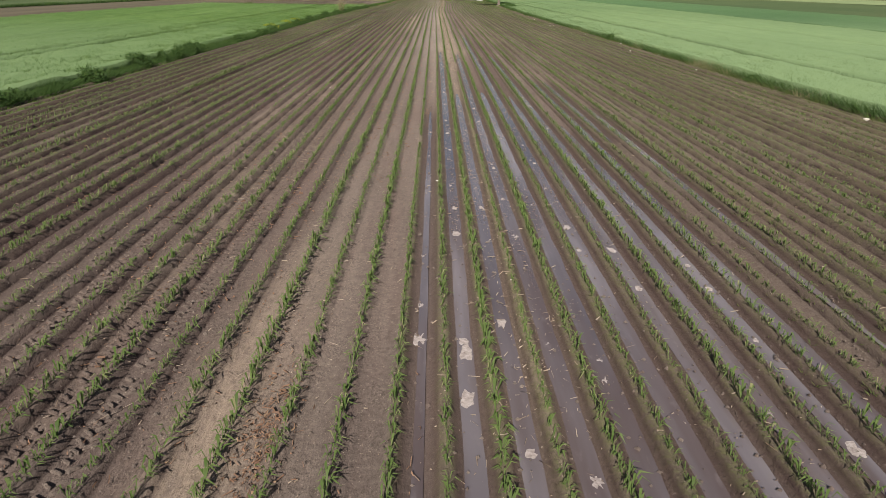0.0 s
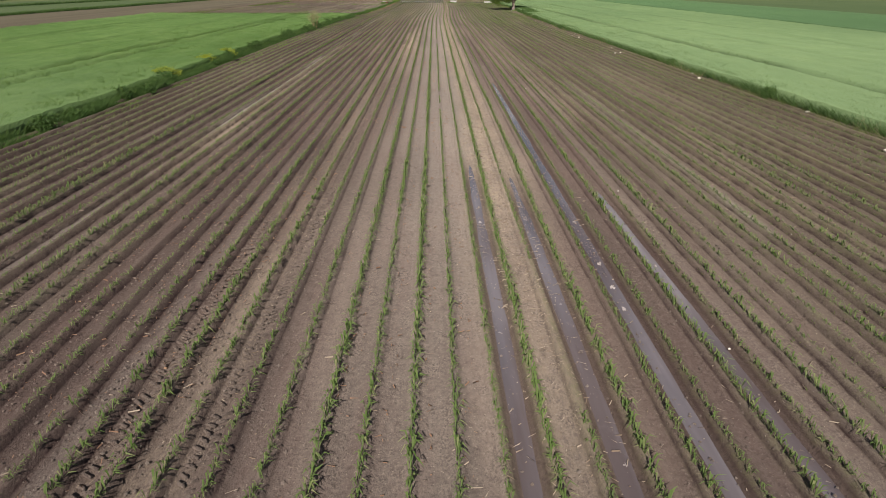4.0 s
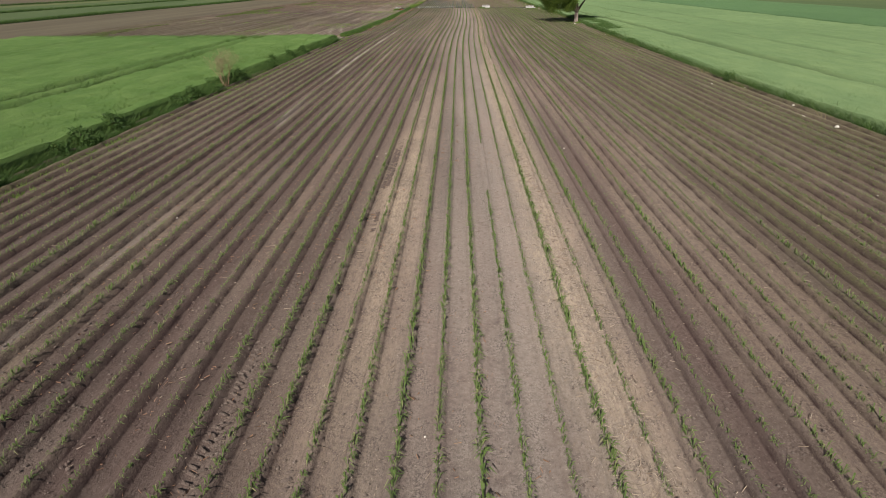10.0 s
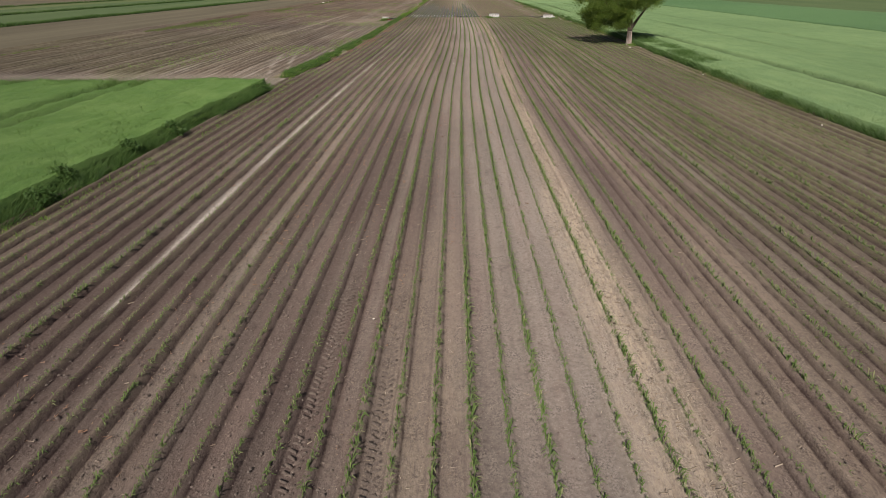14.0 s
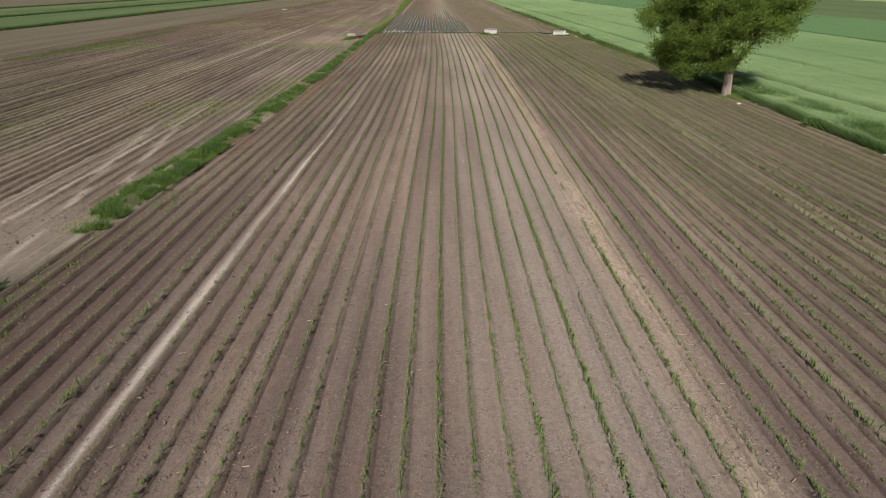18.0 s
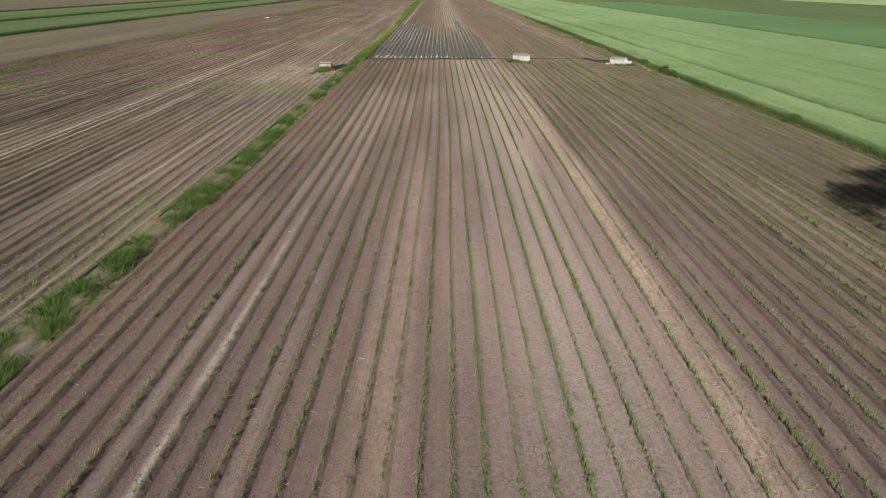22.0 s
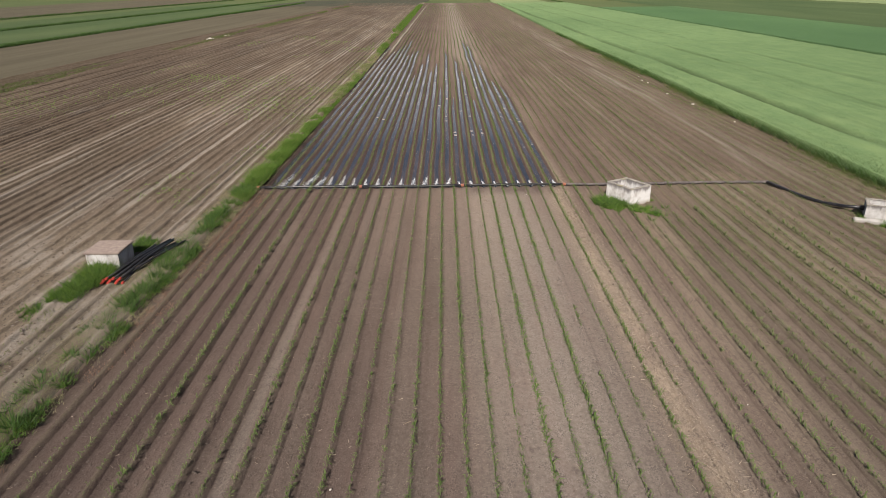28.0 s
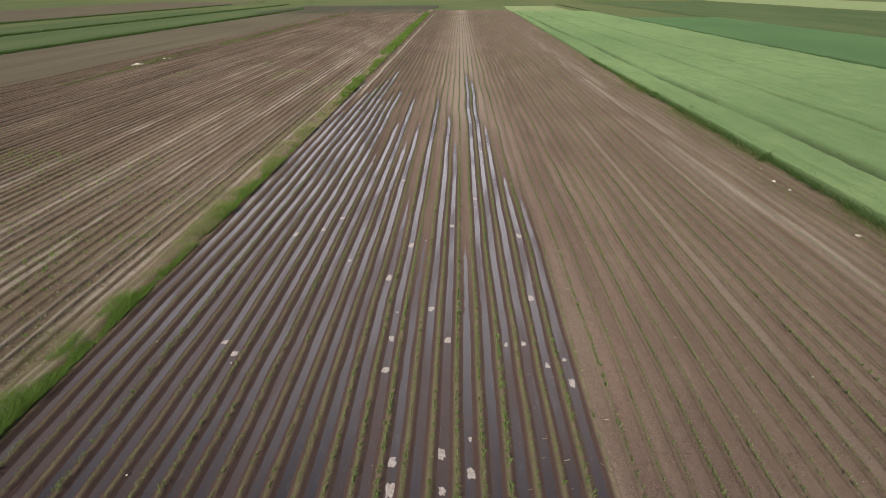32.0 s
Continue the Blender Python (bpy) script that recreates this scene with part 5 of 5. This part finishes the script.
for i in range(6):
    y0 = 204 + 8.7 * i
    x0, x1 = float(left_edge(y0)) - 1.25, float(left_edge(y0 + 6)) - 1.25
    p = thing("irrigation_pipe", x0, y0, 0.13)
    part("pipe_section", tube([(0, 0, 0), ((x1 - x0) * 0.5 + 0.05, 3.0, 0.05), (x1 - x0, 6.0, 0.0)], 0.072, 10), M_PIPE, p, "black plastic pipe")
    part("coupling", tube([(0, -0.14, 0), (0, 0, 0), (0, 0.12, 0)], [0.075, 0.10, 0.085], 12), M_RED if i == 3 else M_PIPE, p, "red coupling" if i == 3 else "black coupling")
    tagged(p, "black irrigation pipe lying in the bank's grass", "pipe", "pipes on the bank")
p = thing("irrigation_pipe", -17.9, 185.9, 0.12)
part("pipe_section", tube([(-6, 0.1, 0), (-3, 0.0, 0.03), (0, 0, 0)], 0.072, 10), M_PIPE, p, "black plastic pipe")
part("coupling", tube([(-0.12, 0, 0), (0, 0, 0), (0.12, 0, 0)], [0.08, 0.10, 0.08], 12), M_ORANGE, p, "orange coupling")
tagged(p, "black irrigation pipe lying at the wheat's headland", "pipe", "pipes on the bank")


# ---- tree, shrub and bushes ----
def limb_tree(rs, start, way, length, radius, depth, out, tips, up=0.25, sides=7):
    """Collects tubes of a branching tree and the tips where leaves sit."""
    pts, rad = [Vector(start)], [radius]
    d = Vector(way).normalized()
    steps = 4
    for i in range(steps):
        d = (d + Vector((rs.uniform(-0.22, 0.22), rs.uniform(-0.22, 0.22), rs.uniform(-0.1, 0.1) + up * 0.12))).normalized()
        pts.append(pts[-1] + d * length / steps)
        rad.append(radius * (1 - 0.55 * (i + 1) / steps))
    out.append((pts, rad))
    if depth <= 0:
        tips.extend(pts[1:])
        return
    if depth == 1:
        tips.extend(pts[2:])
    for i in range(rs.choice([2, 3, 3])):
        side = Vector((rs.uniform(-1, 1), rs.uniform(-1, 1), rs.uniform(-0.25, 0.6)))
        nd = (d + side * 0.85).normalized()
        limb_tree(rs, pts[-1 - (i % 2)], nd, length * rs.uniform(0.62, 0.8), rad[-1] * 0.9, depth - 1, out, tips, up, max(4, sides - 1))


def joined_tubes(tubes, sides=6):
    bm = bmesh.new()
    for pts, rad in tubes:
        t = tube(pts, list(rad), sides, False)
        me = bpy.data.meshes.new("tmp")
        t.to_mesh(me)
        t.free()
        bm.from_mesh(me)
        bpy.data.meshes.remove(me)
    return bm


def leaf_cloud(name, centres, per, radius, size, material, parent, seed):
    g = np.random.default_rng(seed)
    c = np.repeat(np.asarray(centres), per, 0)
    m = len(c)
    c = c + g.normal(0, 1, (m, 3)) * radius * np.array([1, 1, 0.6])
    a = g.normal(0, 1, (m, 3))
    a /= np.linalg.norm(a, axis=1)[:, None]
    b = np.cross(a, g.normal(0, 1, (m, 3)))
    b /= np.linalg.norm(b, axis=1)[:, None]
    s = size * g.uniform(0.6, 1.4, (m, 1))
    pts = np.stack([c - a * s, c + b * s * 0.42, c + a * s, c - b * s * 0.42], 1)
    return npmesh(name, pts.reshape(-1, 3), np.arange(m * 4).reshape(-1, 4), material, parent)


TREE = (21.3, 222.6)
tree = thing("broadleaf_tree", TREE[0], TREE[1], 0)
rs = random.Random(21)
part("trunk", tube([(0, 0, -0.1), (0.0, 0, 0.25), (0.02, 0, 0.9), (0.02, 0.03, 1.6), (0.03, 0.04, 1.75)], [0.47, 0.37, 0.34, 0.33, 0.32], 14), M_LIMED, tree, "pale lower trunk")
part("upper_trunk", tube([(0.03, 0.04, 1.72), (0.05, 0.05, 2.0), (0.08, 0.05, 2.5), (0.1, 0.05, 3.3)], [0.335, 0.34, 0.30, 0.16], 14), M_BARK, tree, "dark upper trunk")
tubes, tips = [], []
for way, ln, rad in (((0.95, 0.0, 1.0), 3.6, 0.23), ((-0.55, 0.2, 1.0), 2.9, 0.20), ((-0.1, -0.5, 1.0), 2.8, 0.17), ((0.1, 0.6, 1.1), 3.0, 0.18), ((-1.0, -0.15, 0.55), 3.2, 0.15), ((-0.9, 0.5, 0.35), 2.9, 0.12)):
    tubes = []
    limb_tree(rs, (0.04, 0.05, 1.85), way, ln, rad, 3, tubes, tips)
    part("limb", joined_tubes(tubes), M_BARK, tree, "dark forked limb")
cs = np.array([tuple(t) for t in tips])
g = np.random.default_rng(3)
u = g.normal(0, 1, (900, 3))
u /= np.linalg.norm(u, axis=1)[:, None]
heart = np.array([-0.7, 0.3, 5.9])
shell = heart + u * np.array([6.3, 5.6, 3.5]) * (0.45 + 0.55 * g.random((900, 1)) ** 0.45)
u2 = g.normal(0, 1, (330, 3))
u2 /= np.linalg.norm(u2, axis=1)[:, None]
shell = np.concatenate([shell, np.array([-3.2, 0.3, 3.3]) + u2 * np.array([2.9, 3.3, 1.5]) * (0.4 + 0.6 * g.random((330, 1)) ** 0.5), np.array([-0.4, 0.2, 4.8]) + u2[:120] * np.array([2.2, 2.4, 1.1])])
shell += g.normal(0, 0.45, shell.shape)
low = 1.55 + 2.7 * ramp(shell[:, 0], -1.5, 0.6) + 0.9 * ramp(shell[:, 0], 0.6, 2.5) + 1.0 * ramp(-shell[:, 0], 4.2, 6.8) + 1.2 * ramp(shell[:, 0], 2.2, 5.5) + 0.5 * g.random(len(shell))
shell = shell[shell[:, 2] > low]
cs = cs[(cs[:, 2] > 2.2 + 2.6 * ramp(cs[:, 0], -1.2, 0.8)) & (np.abs(cs[:, 0] + 0.9) < 6.6)]
lumps = fnoise(shell[:, 0] * 0.75 + 9, shell[:, 2] * 1.25 + shell[:, 1] * 0.6, 5)
leaf_cloud("crown", np.concatenate([cs[::3], shell[lumps > 0.49]]), 230, 0.36, 0.078, M_LEAF, tree, 6)
x, y = spread_points(5200, 196, 240, lambda y, u: right_edge(y) + 0.05 + 3.0 * u, 1.6)
g = fnoise(x * 0.6, y * 0.3, 99)
s = (g > 0.36) & (np.abs(x - TREE[0]) + np.abs(y - 222.6) > 0.9)
grass_stuff("tall_grass", x[s], y[s], 0.25 * ramp(x[s] - right_edge(y[s]), 0.0, 0.8), 0.28 + 0.55 * g[s], 0.017, 8, 0.24, M_BUSH, "tall deep green grass beside the tree")
x, y = 22.1 + RNG.normal(0, 0.7, 260), 221.6 + RNG.normal(0, 1.0, 260)
s = (np.abs(x - TREE[0]) > 0.5) | (np.abs(y - 222.6) > 0.5)
grass_stuff("tree_foot_grass", x[s], y[s], 0 * x[s], 0.12 + 0.25 * RNG.random(s.sum()), 0.012, 10, 0.24, M_GRASS, "yellowish green grass at the foot of the tree")
tagged(tree, "leafy green tree with a pale trunk at the wheat's edge", "tree")

shrub = thing("bare_shrub", -17.6, 142.2, 0)
rs = random.Random(9)
tubes, tips = [], []
for i in range(11):
    a = rs.uniform(0, 6.28)
    tubes = []
    limb_tree(rs, (0.14 * math.cos(a), 0.14 * math.sin(a), 0), (0.24 * math.cos(a), 0.24 * math.sin(a), 1.0), rs.uniform(0.9, 1.5), 0.024, 2, tubes, tips, 1.4)
    part("stem", joined_tubes(tubes, 4), M_TWIG if i % 3 else M_DRY, shrub)
leaf_cloud("foliage", [tuple(t) for t in tips], 4, 0.14, 0.045, M_DRY, shrub, 4)
tagged(shrub, "pale brown nearly bare shrub of upright stems on the bank", "shrub")


def bush(x, y, r, high, material, label, seed):
    b = thing("bush", x, y, 0)
    g = np.random.default_rng(seed)
    c = g.normal(0, 1, (60, 3))
    c /= np.linalg.norm(c, axis=1)[:, None]
    c = c * np.array([r, r, high * 0.5]) * g.uniform(0.55, 1.0, (60, 1)) + np.array([0, 0, high * 0.5])
    c[:, 2] = np.maximum(c[:, 2], 0.08)
    leaf_cloud("foliage", c, 16, 0.14, 0.075, material, b, seed + 1)
    rs = random.Random(seed)
    for _ in range(5):
        part("stem", tube([(0, 0, -0.02), (rs.uniform(-r, r) * 0.5, rs.uniform(-r, r) * 0.5, high * 0.7)], [0.02, 0.008], 4, False), M_BARK, b)
    return tagged(b, label, "bush", "bushes on the bank")


rs = random.Random(31)
for i in range(46):
    y = rs.uniform(24, 183)
    bush(float(left_edge(y)) - rs.uniform(-0.2, 0.6), y, rs.uniform(0.35, 0.75), rs.uniform(0.5, 1.0), M_BUSH, "dark green low bush on the grassy bank", 100 + i)
for y in (86.0, 95.0, 101.0):
    bush(float(left_edge(y)) - 0.9, y, 0.9, 0.9, M_YELLOW, "yellow flowering weeds on the bank", int(y))
for i in range(16):
    y = rs.uniform(25, 400)
    bush(float(right_edge(y)) - 0.2, y, rs.uniform(0.3, 0.6), rs.uniform(0.4, 0.7), M_BUSH, "dark green low bush beside the wheat", 300 + i)
for x, y, r, h in ((-110, 815, 4.0, 6.0), (-150, 830, 5.0, 5.0)):
    bush(x, y, r, h, M_BUSH, "far green trees at the edge of the plain", int(-x))
